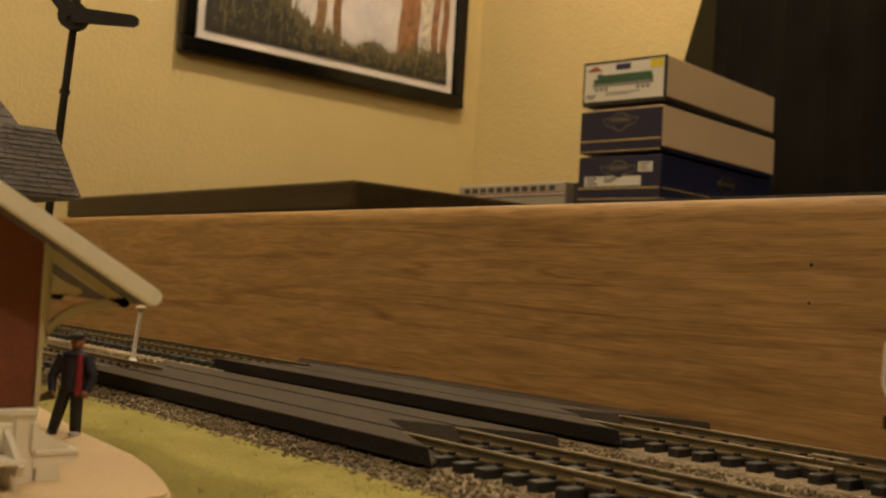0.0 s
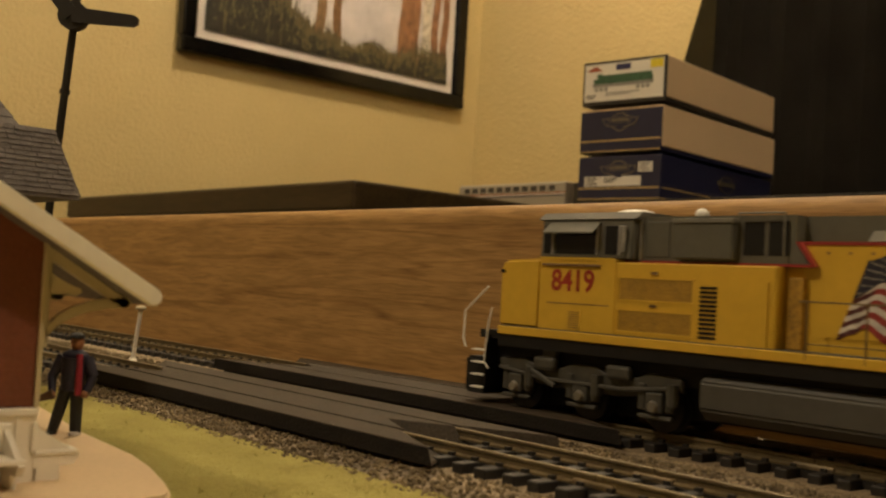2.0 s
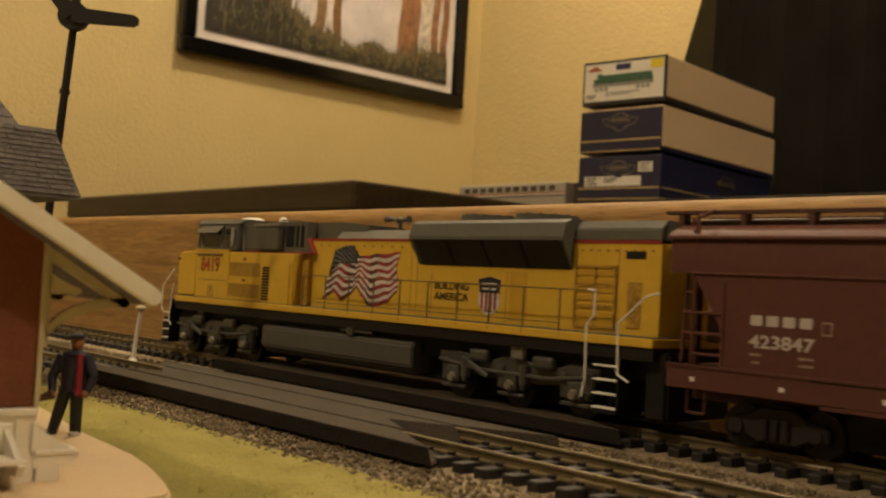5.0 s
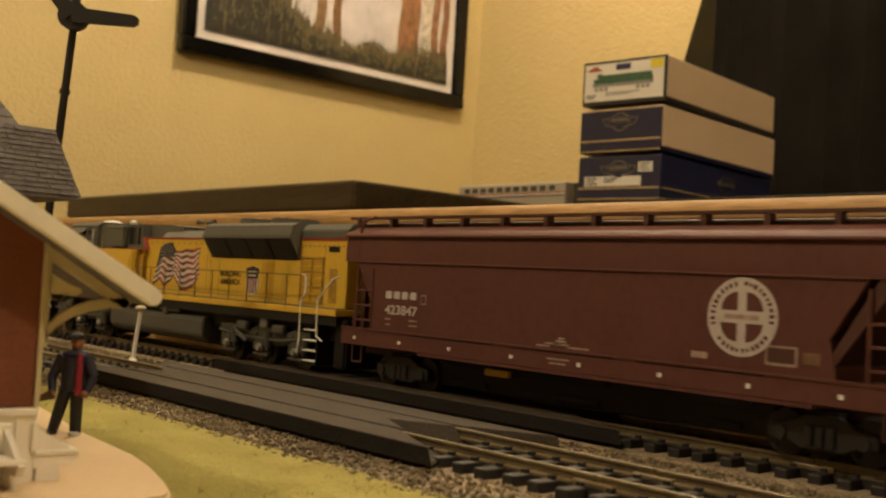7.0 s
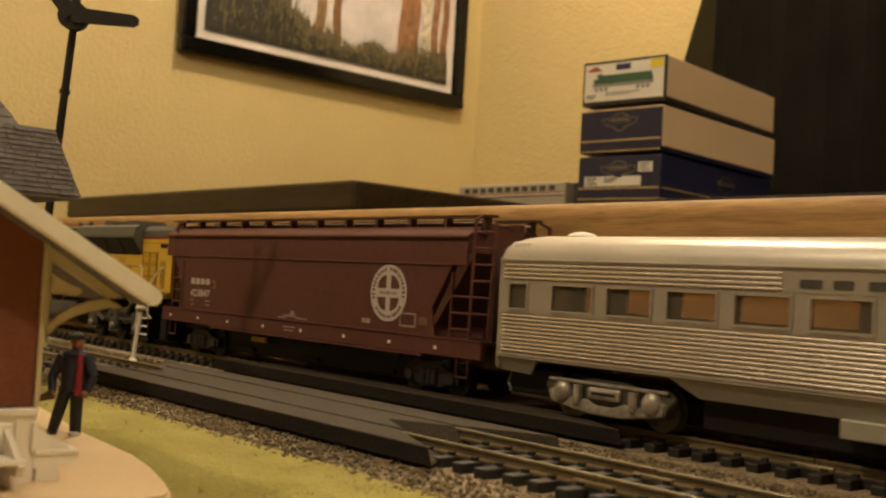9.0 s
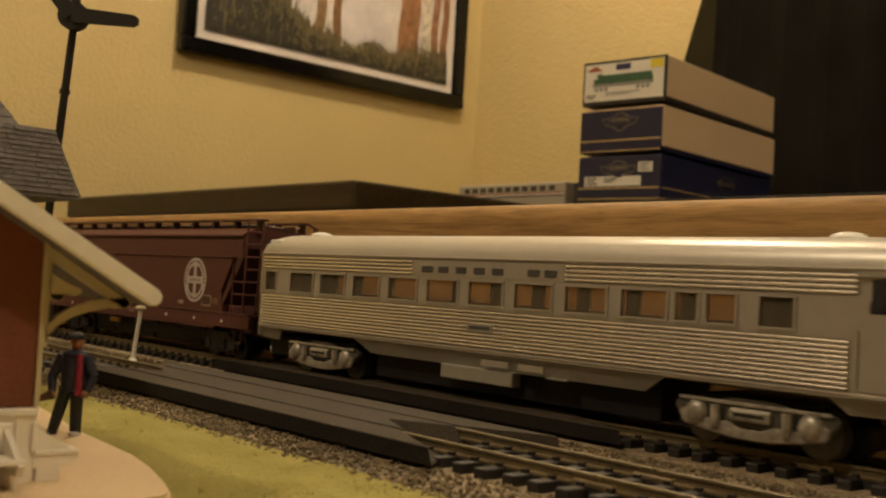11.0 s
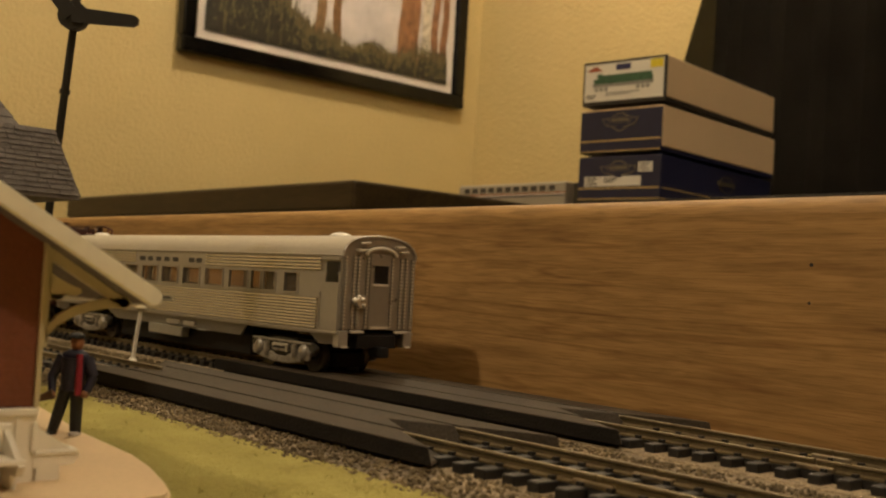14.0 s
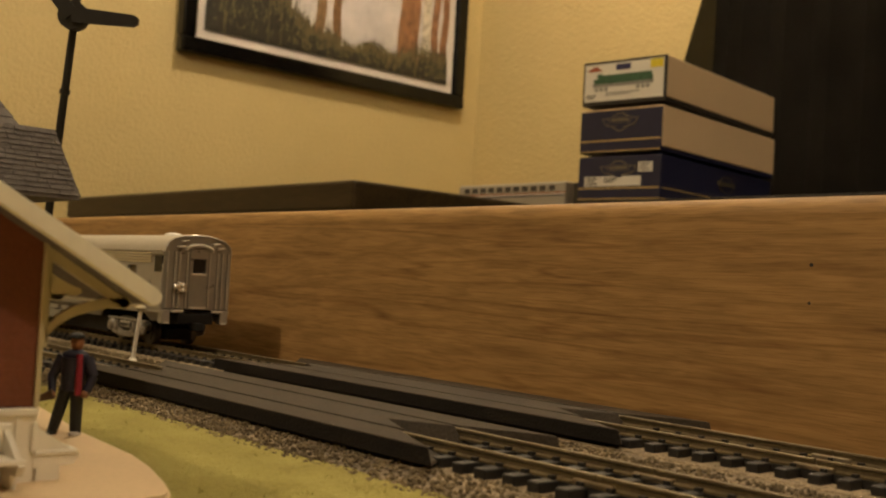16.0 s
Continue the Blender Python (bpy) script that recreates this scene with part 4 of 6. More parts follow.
def curtain(name, label, x0, x1, y, mat, slant, wave, z0, z1):
    """Hanging cloth with soft folds; the shade sheet on the wall uses it too."""
    bm = bmesh.new()
    n, rows = 90, []
    for j in range(9):
        z = z0 + (z1 - z0) * j / 8
        row = []
        for i in range(n + 1):
            u = i / n
            xa = x0 + slant * (z - 0.66)
            x = xa + (x1 - xa) * u
            row.append(bm.verts.new((x, y + wave * math.sin(u * (x1 - x0) * 70) + 0.4 * wave * math.sin(u * 23 + j * 0.2), z)))
        rows.append(row)
    for j in range(8):
        for i in range(n):
            bm.faces.new((rows[j][i], rows[j][i + 1], rows[j + 1][i + 1], rows[j + 1][i]))
    bmesh.ops.solidify(bm, geom=bm.faces[:], thickness=0.003)
    t = thing(name, (0, 0, 0), label, "curtain", "window curtains")
    part("cloth", bm, mat, t, smooth=True)
    part("rod", rod(bmesh.new(), (x0 + 0.1, y, z1), (x1, y, z1), 0.008, 12), M["black_wood"], t)
    return t


curtain("curtain", "heavy black curtain in front of the wall", -1.205, 0.9, 1.55, M["black_cloth"], 0.012, 0.012, ZF + 0.02, 1.56)
# Dark sheet in place of a slant-edged shadow on the north wall.
curtain("curtain", "dark olive sheet painted as a slanting shadow on the wall", -1.268, -1.12, 1.59, M["wall_shade"], 0.304, 0.004, 0.15, 1.30)

# ---- sleepers and loose ballast ----
def sleepers(track_ob, x0, x1, step, skip):
    bm = boxed(-0.00165, 0.00165, -0.0156, 0.0156, -0.0056, -0.0025, bevel=0.00035, seg=2)
    me = bpy.data.meshes.new("sleeper")
    bm.to_mesh(me)
    bm.free()
    me.materials.append(M["tie"])
    rnd = random.Random(3)
    x = x0
    while x < x1:
        if not skip[0] < x < skip[1]:
            ob = new("sleeper", me)
            ob.parent = track_ob
            ob.location = (x + rnd.uniform(-0.0004, 0.0004), rnd.uniform(-0.0004, 0.0004), 0)
            ob.rotation_euler = (0, 0, rnd.uniform(-0.02, 0.02))
        x += step
    # spike plates along both rails
    bm = bmesh.new()
    x = x0
    while x < x1:
        if not skip[0] < x < skip[1]:
            for sy in (-1, 1):
                for o in (-1, 1):
                    block(bm, x - 0.0007, x + 0.0007, sy * 0.00885 + o * 0.0014 - 0.0006, sy * 0.00885 + o * 0.0014 + 0.0006, -0.0027, -0.0017)
        x += step
    tagged(part("spike", bm, M["tie"], track_ob, "moulded spike heads"), kind="stuff")
    # moulded strips that tie the sleepers together under both rails
    for sy in (-1, 1):
        for a, b in ((x0, skip[0]), (skip[1], x1)):
            part("tie_strip", boxed(a, b, sy * 0.00885 - 0.0013, sy * 0.00885 + 0.0013, -0.0050, -0.0027), M["tie"], track_ob)


sleepers(far_track, -1.13, 0.25, 0.0074, (-0.352, -0.182))
sleepers(near_track, -1.13, 0.25, 0.0074, (-0.345, -0.182))
M["stone"] = grain_material("ballast_stone", [(0.048, 0.035, 0.019), (0.115, 0.085, 0.045), (0.19, 0.143, 0.078), (0.37, 0.285, 0.165)], 500, bump=0.0001)
for yc, half in ((-0.0935, 0.0115), (-0.0335, 0.0110)):
    stuff_mesh("ballast_stones", lumps(9000, -0.75, 0.12, yc, half, (lambda y: -0.0046) if yc < -0.05 else (lambda y: -0.0050), 0.00035, 0.0009, int(-yc * 1000)), M["stone"], "loose brown and tan ballast stones beside the track", "ballast")
for yc in (0.0, NEAR_Y):
    stuff_mesh("ballast_stones", lumps(5000, -0.60, 0.12, yc, 0.0225, roadbed_z(yc), 0.0003, 0.0006, 77), M["stone"], "fine tan ballast between the sleepers", "ballast")


def tufts(count, seed):
    rnd = random.Random(seed)
    verts, faces = [], []
    for _ in range(count):
        x, y = rnd.uniform(-0.62, 0.02), rnd.uniform(-0.175, -0.1005)
        if y < -0.14 and x > -0.33:
            continue
        h, w, a = rnd.uniform(0.0000, 0.0003), rnd.uniform(0.00015, 0.0003), rnd.uniform(0, 6.3)
        k = len(verts)
        dx, dy = w * math.cos(a), w * math.sin(a)
        lx, ly = rnd.uniform(-0.0005, 0.0005), rnd.uniform(-0.0005, 0.0005)
        verts += [(x - dx, y - dy, GZ - 0.0006), (x + dx, y + dy, GZ - 0.0006), (x + lx, y + ly, GZ + h)]
        faces.append((k, k + 1, k + 2))
    return verts, faces


stuff_mesh("grass_fibres", tufts(9000, 11), M["grass"], "short olive green flock fibres on the grass mat", "grass")

# ---- train ----
S_ROWS = [(0.0, -0.0195), (1.0, 0.0451), (2.0, 0.1112), (3.0, 0.1786), (4.2, 0.2568), (5.25, 0.3278), (6.3, 0.3987), (7.0, 0.4457), (8.0, 0.5118), (9.2, 0.5912), (10.25, 0.6600), (11.3, 0.7287), (12.5, 0.8077), (14.0, 0.9080), (15.0, 0.9740), (16.0, 1.0410)]
M["yellow"] = material("armour_yellow", (0.60, 0.375, 0.036), 0.40, vary=0.05, scale=100)
M["grey"] = material("harbor_grey", (0.088, 0.085, 0.070), 0.6, vary=0.08, scale=100)
M["grey_light"] = material("roof_grey", (0.15, 0.145, 0.122), 0.6, vary=0.08, scale=100)
M["frame_black"] = material("frame_black", (0.010, 0.009, 0.009), 0.6, vary=0.2, scale=150, spec=0.25)
M["truck_grey"] = material("truck_grey", (0.055, 0.053, 0.045), 0.5, vary=0.2, scale=200)
M["tank_grey"] = material("tank_grey", (0.066, 0.064, 0.058), 0.5, vary=0.12, scale=120)
M["stripe_red"] = material("stripe_red", (0.27, 0.026, 0.02), 0.45, vary=0.05, scale=100)
M["flag_red"] = material("flag_red", (0.27, 0.032, 0.03), 0.5, vary=0.45, scale=90)
M["flag_fold"] = material("flag_fold_shade", (0.075, 0.018, 0.02), 0.5, vary=0.45, scale=90)
M["flag_white"] = material("flag_white", (0.56, 0.53, 0.51), 0.5, vary=0.3, scale=90)
M["flag_blue"] = material("flag_blue", (0.014, 0.015, 0.034), 0.5, vary=0.2, scale=150)
M["white_paint"] = material("white_paint", (0.80, 0.78, 0.72), 0.4, vary=0.03, scale=100)
M["dark_glass"] = material("dark_window", (0.012, 0.012, 0.013), 0.1, vary=0.2, scale=50)
M["wheel_steel"] = material("wheel_steel", (0.16, 0.15, 0.135), 0.42, metal=0.8, vary=0.15, scale=200)
M["cap_steel"] = material("bearing_steel", (0.30, 0.285, 0.25), 0.35, metal=0.6, vary=0.15, scale=200)
M["wheel_dark"] = material("dark_wheel_metal", (0.035, 0.033, 0.03), 0.45, metal=0.4, vary=0.25, scale=200)
M["silver"] = material("silver_body", (0.395, 0.36, 0.315), 0.36, metal=0.35, vary=0.04, scale=100)
M["silver_dark"] = material("silver_skirt", (0.33, 0.315, 0.27), 0.45, metal=0.3, vary=0.06, scale=100)
# Darker copy of the truck silver: shade painted into the upper frame.
M["truck_shade"] = material("shaded_truck_silver", (0.10, 0.09, 0.072), 0.5, metal=0.4, vary=0.3, scale=250)
M["silver_truck"] = material("silver_truck", (0.36, 0.33, 0.285), 0.42, metal=0.45, vary=0.45, scale=320)
M["maroon"] = material("freight_red", (0.100, 0.038, 0.030), 0.58, vary=0.12, scale=60, spec=0.22)
M["maroon_dark"] = material("freight_red_dark", (0.06, 0.02, 0.014), 0.55, vary=0.15, scale=60)
M["interior"] = material("coach_interior", (0.38, 0.27, 0.15), 0.7, vary=0.2, scale=60)
WHEELS = []


def mmb(ox, x0, x1, y0, y1, z0, z1, bevel=0.0, seg=2):
    k = 0.001
    return boxed((x0 - ox) * k, (x1 - ox) * k, y0 * k, y1 * k, z0 * k, z1 * k, bevel=bevel * k, seg=seg)


def mmp(ox, pts, axis, a, b):
    k = 0.001
    if axis == "x":
        return prism(bmesh.new(), [(p[0] * k, p[1] * k) for p in pts], "x", (a - ox) * k, (b - ox) * k)
    return prism(bmesh.new(), [((p[0] - ox) * k, p[1] * k) for p in pts], axis, a * k, b * k)


def mmr(ox, pts, r, seg=6):
    return rods([((p[0] - ox) * 0.001, p[1] * 0.001, p[2] * 0.001) for p in pts], r * 0.001, seg)


def bevelled(bm, w, seg=2):
    bmesh.ops.bevel(bm, geom=bm.edges[:], offset=w * 0.001, segments=seg, affect="EDGES")
    return bm


def wheelset(truck, x, r, half, mat_tread):
    """An axle with two flanged wheels that turns on its truck."""
    ax = new("wheelset")
    ax.parent = truck
    ax.location = (x * 0.001, 0, r * 0.001)
    part("axle", rod(bmesh.new(), (0, -half * 0.001, 0), (0, half * 0.001, 0), 0.0009, 8), M["frame_black"], ax)
    for s in (-1, 1):
        bm = bmesh.new()
        rod(bm, (0, s * 0.0082, 0), (0, s * 0.0105, 0), r * 0.001, 24)
        rod(bm, (0, s * 0.0077, 0), (0, s * 0.0082, 0), r * 0.001 + 0.0006, 24)
        rod(bm, (0, s * 0.0105, 0), (0, s * 0.0109, 0), r * 0.00055, 16)
        for a in range(0, 360, 90):
            block(bm, -0.0004, 0.0004, s * 0.0106 - 0.0002, s * 0.0106 + 0.0002, r * 0.0005, r * 0.0008)
        part("wheel", bm, mat_tread, ax)
    WHEELS.append((ax, x, r))
    return ax


def diesel_truck(parent, ox, cx, axles):
    t = new("truck")
    t.parent = parent
    t.location = ((cx - ox) * 0.001, 0, 0)
    for s in (-1, 1):
        y0, y1 = sorted((s * 12.0, s * 14.0))
        pts = [(-32, 11.5), (-32, 14.5), (-22, 15.2), (-18, 13.5), (-8, 13.5), (-4, 15.2), (4, 15.2), (8, 13.5), (18, 13.5), (22, 15.2), (32, 14.5), (32, 11.0), (20, 9.0), (12, 8.0), (-12, 8.0), (-20, 9.0)]
        f = part("side_frame", bevelled(mmp(0, pts, "y", y0, y1), 0.3, 1), M["truck_grey"], t)
        for ax in axles:
            dx = ax - cx
            a, b = sorted((s * 12.5, s * 15.4))
            part("journal_box", mmb(0, dx - 2.7, dx + 2.7, a, b, 5.2, 10.6, 0.6), M["truck_grey"], f)
            part("bearing_cap", rod(bmesh.new(), (dx * 0.001, s * 0.0154, 0.0068), (dx * 0.001, s * 0.0163, 0.0068), 0.0017, 12, 0.0012), M["cap_steel"], f)
            for o in (-1, 1):
                part("pedestal", mmb(0, dx + o * 4.4 - 1.1, dx + o * 4.4 + 1.1, *sorted((s * 12.4, s * 14.6)), 5.6, 12.5, 0.4), M["truck_grey"], f)
            part("pedestal_tie", mmb(0, dx - 5.2, dx + 5.2, *sorted((s * 13.0, s * 14.8)), 3.6, 4.7, 0.3), M["tank_grey"], f)
            part("spring", rod(bmesh.new(), ((dx + 5.5) * 0.001, s * 0.0148, 0.0075), ((dx + 5.5) * 0.001, s * 0.0148, 0.013), 0.0016, 8), M["truck_grey"], f)
        for dx in (-13, 13):
            a, b = sorted((s * 13.5, s * 16.2))
            part("brake_cylinder", mmb(0, dx - 4, dx + 4, a, b, 12.5, 16.3, 1.0), M["truck_grey"], f)
        part("brake_pipe", mmr(0, [(-31, s * 15.0, 12.0), (-14, s * 15.2, 10.2), (14, s * 15.2, 10.2), (31, s * 15.0, 12.0)], 0.55), M["tank_grey"], f)
        part("damper", mmr(0, [(-20, s * 15.2, 13), (-9, s * 15.4, 8.5)], 0.8), M["tank_grey"], f)
    part("bolster", mmb(0, -28, 28, -9, 9, 9, 15), M["frame_black"], t)
    # Black filler added so that no lit board shows between the wheels.
    part("shade_filler", mmb(0, -29, 29, -7, 7, 2.2, 9.0, 0.5), M["frame_black"], t)
    for ax in axles:
        wheelset(t, ax - cx, 6.2, 12.5, M["wheel_dark"])


def flag(parent, ox):
    """A waving flag painted on the hood side: stripes that follow one wave, a starred canton."""
    y = -11.25
    TOP = ((0.0, 45.4), (0.14, 46.6), (0.28, 47.2), (0.35, 45.2), (0.40, 43.4), (0.55, 43.6), (0.68, 44.4), (0.80, 44.2), (1.0, 45.2))
    LOW = ((0.0, 27.4), (0.08, 28.8), (0.15, 30.3), (0.27, 27.3), (0.38, 29.4), (0.47, 32.2), (0.56, 29.0), (0.65, 25.9), (0.76, 26.2), (0.87, 27.5), (1.0, 31.2))
    def along(knots, u):
        for (a, p), (b, q) in zip(knots, knots[1:]):
            if u <= b:
                k = (u - a) / (b - a)
                k = k * k * (3 - 2 * k)
                return p + (q - p) * k
        return knots[-1][1]
    def at(u, v):
        # u along the fly 0..1, v down the hoist 0..1
        x = -3.0 + 42.5 * u + 6.8 * (1 - v) * (1 - u) + 0.7 * math.sin(v * 9 + 1.0) * u ** 6
        top, low = along(TOP, u), along(LOW, u)
        return x, top + (low - top) * v + 0.55 * math.sin(u * 21 - v * 4) * math.sin(math.pi * v) * (0.4 + u)
    n = 36
    def band(v0, v1, u0, u1, mat, yy, name):
        bm = bmesh.new()
        A, B = [], []
        for i in range(n + 1):
            u = u0 + (u1 - u0) * i / n
            xa, za = at(u, v0)
            xb, zb = at(u, v1(u) if callable(v1) else v1)
            A.append(bm.verts.new(((xa - ox) * 0.001, yy * 0.001, za * 0.001)))
            B.append(bm.verts.new(((xb - ox) * 0.001, yy * 0.001, zb * 0.001)))
        for i in range(n):
            bm.faces.new((A[i], B[i], B[i + 1], A[i + 1]))
        ex = bmesh.ops.extrude_face_region(bm, geom=bm.faces[:])
        bmesh.ops.translate(bm, verts=[g for g in ex["geom"] if isinstance(g, bmesh.types.BMVert)], vec=(0, 0.0002, 0))
        bmesh.ops.recalc_face_normals(bm, faces=bm.faces[:])
        return part(name, bm, mat, fl)
    fl = part("flag_decal", mmb(ox, 10, 12, -11.1, -11.0, 30, 32), M["flag_red"], parent, "waving striped flag painted on the hood")
    for k in range(13):
        if k % 2:
            band(k / 13, (k + 1) / 13, 0, 1, M["flag_white"], y, "stripe")
        else:
            # the print shows the folds of the cloth as darker lengths of the stripe
            for u0, u1, m_ in ((0, 0.13, "flag_fold"), (0.13, 0.28, "flag_red"), (0.28, 0.45, "flag_fold"), (0.45, 0.60, "flag_red"), (0.60, 0.70, "flag_fold"), (0.70, 1.0, "flag_red")):
                band(k / 13, (k + 1) / 13, u0, u1, M[m_], y, "stripe")
    canton_low = lambda u: 0.47 - 0.55 * u
    band(0, canton_low, 0.0, 0.385, M["flag_blue"], y - 0.12, "canton")
    bm = bmesh.new()
    for r in range(9):
        for c in range(6 - r % 2):
            u = 0.030 + 0.062 * c + 0.031 * (r % 2)
            v = (0.07 + 0.105 * r) * (0.47 - 0.55 * u)
            x, z = at(u, v)
            rod(bm, ((x - ox) * 0.001, (y - 0.22) * 0.001, z * 0.001), ((x - ox) * 0.001, (y - 0.1) * 0.001, z * 0.001), 0.00030, 5)
    tagged(part("stars", bm, M["print_grey"], fl), kind="stuff")


def locomotive():
    ox = 15.0
    t = thing("locomotive", (ox * 0.001, 0, 0), "yellow and grey model diesel locomotive with a painted flag", "locomotive")
    P = lambda nm, bm, m, label="", par=None, smooth=False: part(nm, bm, M[m], par or t, label, smooth)
    P("frame", mmb(ox, -110, 150, -12, 12, 12.5, 20.5), "frame_black", "black underframe")
    # Black block added where only shade lies between the trucks.
    P("shade_block", mmb(ox, -108, 148, -7.2, 7.2, 4.2, 12.6, 0.4), "frame_black", "black block added for the shade under the frame")
    deck = P("walkway", mmb(ox, -104, 150, -17.4, 17.4, 21.6, 24.0, 0.2, 1), "yellow", "yellow edged walkway")
    P("walkway_skirt", mmb(ox, -104, 150, -16.8, 16.8, 18.2, 21.6), "frame_black", "", deck)
    P("tread", mmb(ox, -103, 149, -17.0, 17.0, 24.0, 24.3), "grey", "", deck)
    nose = P("nose", bevelled(mmp(ox, [(-105, 24), (-105, 41.2), (-103.6, 43.2), (-89, 44.0), (-89, 24)], "y", -16.3, 16.3), 0.8, 3), "yellow", "yellow wide nose", smooth=True)
    P("headlight", mmb(ox, -98, -91, -3, 3, 43.6, 46.0, 0.6), "frame_black", "", nose)
    for s in (-1, 1):
        P("nose_latch", mmb(ox, -104.5, -103, s * 16.2, s * 16.6, 39.5, 40.5), "frame_black", "", nose)
    cab = P("cab_side", mmb(ox, -89.2, -62, -16.5, 16.5, 24, 44.2, 0.4), "yellow", "yellow lower cab with red number")
    for z in (31.5,):
        P("panel_line", mmb(ox, -86, -64, -16.58, -16.4, z, z + 0.3), "print_brown", "", cab)
    P("cab_grille", mmb(ox, -78, -73.5, -16.7, -16.4, 24.8, 30), "yellow", "", cab)
    for k in range(8):
        P("grille_slot", mmb(ox, -77.6, -73.9, -16.78, -16.5, 25.1 + k * 0.6, 25.3 + k * 0.6), "print_brown", "", cab)
    lettering("road_number", "8419", 0.0082, M["number_red"], cab, near_side((-76.8 - ox) * 0.001, -0.01662, 0.0377), "red road number", width=0.0152)
    P("number_ledge", mmb(ox, -88, -67, -17.2, -16.4, 41.9, 42.6, 0.15, 1), "print_brown", "", cab)
    lettering("road_number", "8419", 0.0082, M["number_red"], cab, Matrix.Translation(((-76.8 - ox) * 0.001, 0.01662, 0.0377)) @ Matrix.Rotation(math.pi, 4, "Z") @ Matrix.Rotation(radians(90), 4, "X"), "red road number", width=0.0152)
    top = P("cab_top", bevelled(mmp(ox, [(-16, 44.2), (-15.2, 55.2), (15.2, 55.2), (16, 44.2)], "x", -90, -57.5), 0.4, 2), "grey", "grey upper cab")
    P("cab_roof", bevelled(mmp(ox, [(-15.9, 54.8), (-13.0, 57.0), (13.0, 57.0), (15.9, 54.8)], "x", -91.5, -56.5), 0.3, 2), "grey", "grey cab roof", top)
    for s in (-1, 1):
        for a, b in ((-88.5, -85.5), (-84, -69.5), (-66.5, -62)):
            w = P("cab_window", mmb(ox, a, b, min(s * 15.4, s * 16.1), max(s * 15.4, s * 16.1), 45.4, 53.0), "dark_glass", "dark cab window", top)
            P("window_frame", mmb(ox, b, b + 0.5, min(s * 15.4, s * 16.3), max(s * 15.4, s * 16.3), 45.2, 53.2), "print_grey", "", w)
        bm = mmp(ox, [(s * 15.6, 54.2), (s * 19.2, 51.2), (s * 19.2, 50.8), (s * 15.6, 53.6)], "x", -86.5, -68.5)
        P("sun_visor", bm, "grey", "grey sun visor", top)
        P("mirror", mmb(ox, -60.5, -59.5, min(s * 16, s * 17.2), max(s * 16, s * 17.2), 46, 53, 0.2), "print_grey", "", top)
    for a in (-11, 2):
        P("windscreen", mmb(ox, -90.4, -89.8, a, a + 9, 47, 53), "dark_glass", "dark windscreen", top)
    for s in (-1, 1):
        P("sill_panel", mmb(ox, -89, -62.5, min(s * 16.5, s * 16.7), max(s * 16.5, s * 16.7), 43.6, 44.4), "yellow", "", top)
    dome = bmesh.new()
    blob(dome, ((-66 - ox) * 0.001, -0.004, 0.0572), 0.006, 1, 0.8, 0.22)
    P("antenna_dome", dome, "white_paint", "white antenna dome", top, True)
    dome = bmesh.new()
    blob(dome, ((-46 - ox) * 0.001, -0.002, 0.0570), 0.0019, 1, 1, 0.9)
    # electrical cabinets behind the cab
    low = P("equipment_box", mmb(ox, -62, -15.5, -16.5, 16.5, 24, 43.4, 0.4), "yellow", "yellow equipment cabinets")
    for s in (-1, 1):
        yy = lambda a, b: (min(s * a, s * b), max(s * a, s * b))
        for z0, z1 in ((25.6, 30.8), (33.8, 39.2)):
            P("panel_recess", mmb(ox, -60.5, -38.0, *yy(16.3, 16.56), z0, z1), "mesh_recess", "grille mesh with recess shade in its colour", low)
            P("panel_edge", mmb(ox, -61, -37.5, *yy(16.4, 16.9), z1, z1 + 0.5), "yellow", "", low)
            P("panel_edge", mmb(ox, -61, -37.5, *yy(16.4, 16.9), z0 - 0.5, z0), "yellow", "", low)
            P("panel_edge", mmb(ox, -61.3, -60.8, *yy(16.4, 16.9), z0 - 0.5, z1 + 0.5), "yellow", "", low)
            P("latch", mmb(ox, -50.5, -48.5, *yy(16.4, 16.9), z1 + 1.2, z1 + 1.9), "print_brown", "", low)
        P("door", mmb(ox, -36.8, -17, *yy(16.4, 16.95), 24.2, 39.6), "yellow", "", low)
        for k in range(12):
            P("louvre", mmb(ox, -35.4, -30.6, *yy(16.8, 17.15), 25.2 + k * 1.1, 25.85 + k * 1.1), "frame_black", "dark louvre slot", low)
        P("red_line", mmb(ox, -62, -8.5, *yy(16.4, 16.62) if False else yy(12.9, 13.2), 43.4, 44.1), "stripe_red", "", low)
    gh = P("grey_hood", mmp(ox, [(-57.5, 43.4), (-9.0, 43.4), (-12.9, 49.2), (-12.9, 55.6), (-57.5, 55.6)], "y", -12.8, 12.8), "grey", "grey upper hood")
    P("sloped_roof", mmp(ox, [(-13.0, 49), (17, 49), (19, 54.6), (5, 55.6), (-13.0, 55.6)], "y", -8.2, 8.2), "grey", "", gh)
    for s in (-1, 1):
        yy = lambda a, b: (min(s * a, s * b), max(s * a, s * b))
        P("cooler_box", mmb(ox, -45, -28, *yy(12.6, 15.6), 44.6, 54.6, 0.5), "grey", "", gh)
        P("cooler_cap", mmb(ox, -45.3, -27.7, *yy(12.6, 16.0), 53.6, 54.8, 0.2), "grey_light", "", gh)
        for a, b in ((-26.5, -21), (-19.8, -14.6)):
            P("vent_recess", mmb(ox, a, b, *yy(12.6, 12.95), 46, 54), "frame_black", "", gh)
        P("door_frame", mmb(ox, -57.3, -56.6, *yy(12.6, 13.4), 44, 55), "print_grey", "", gh)
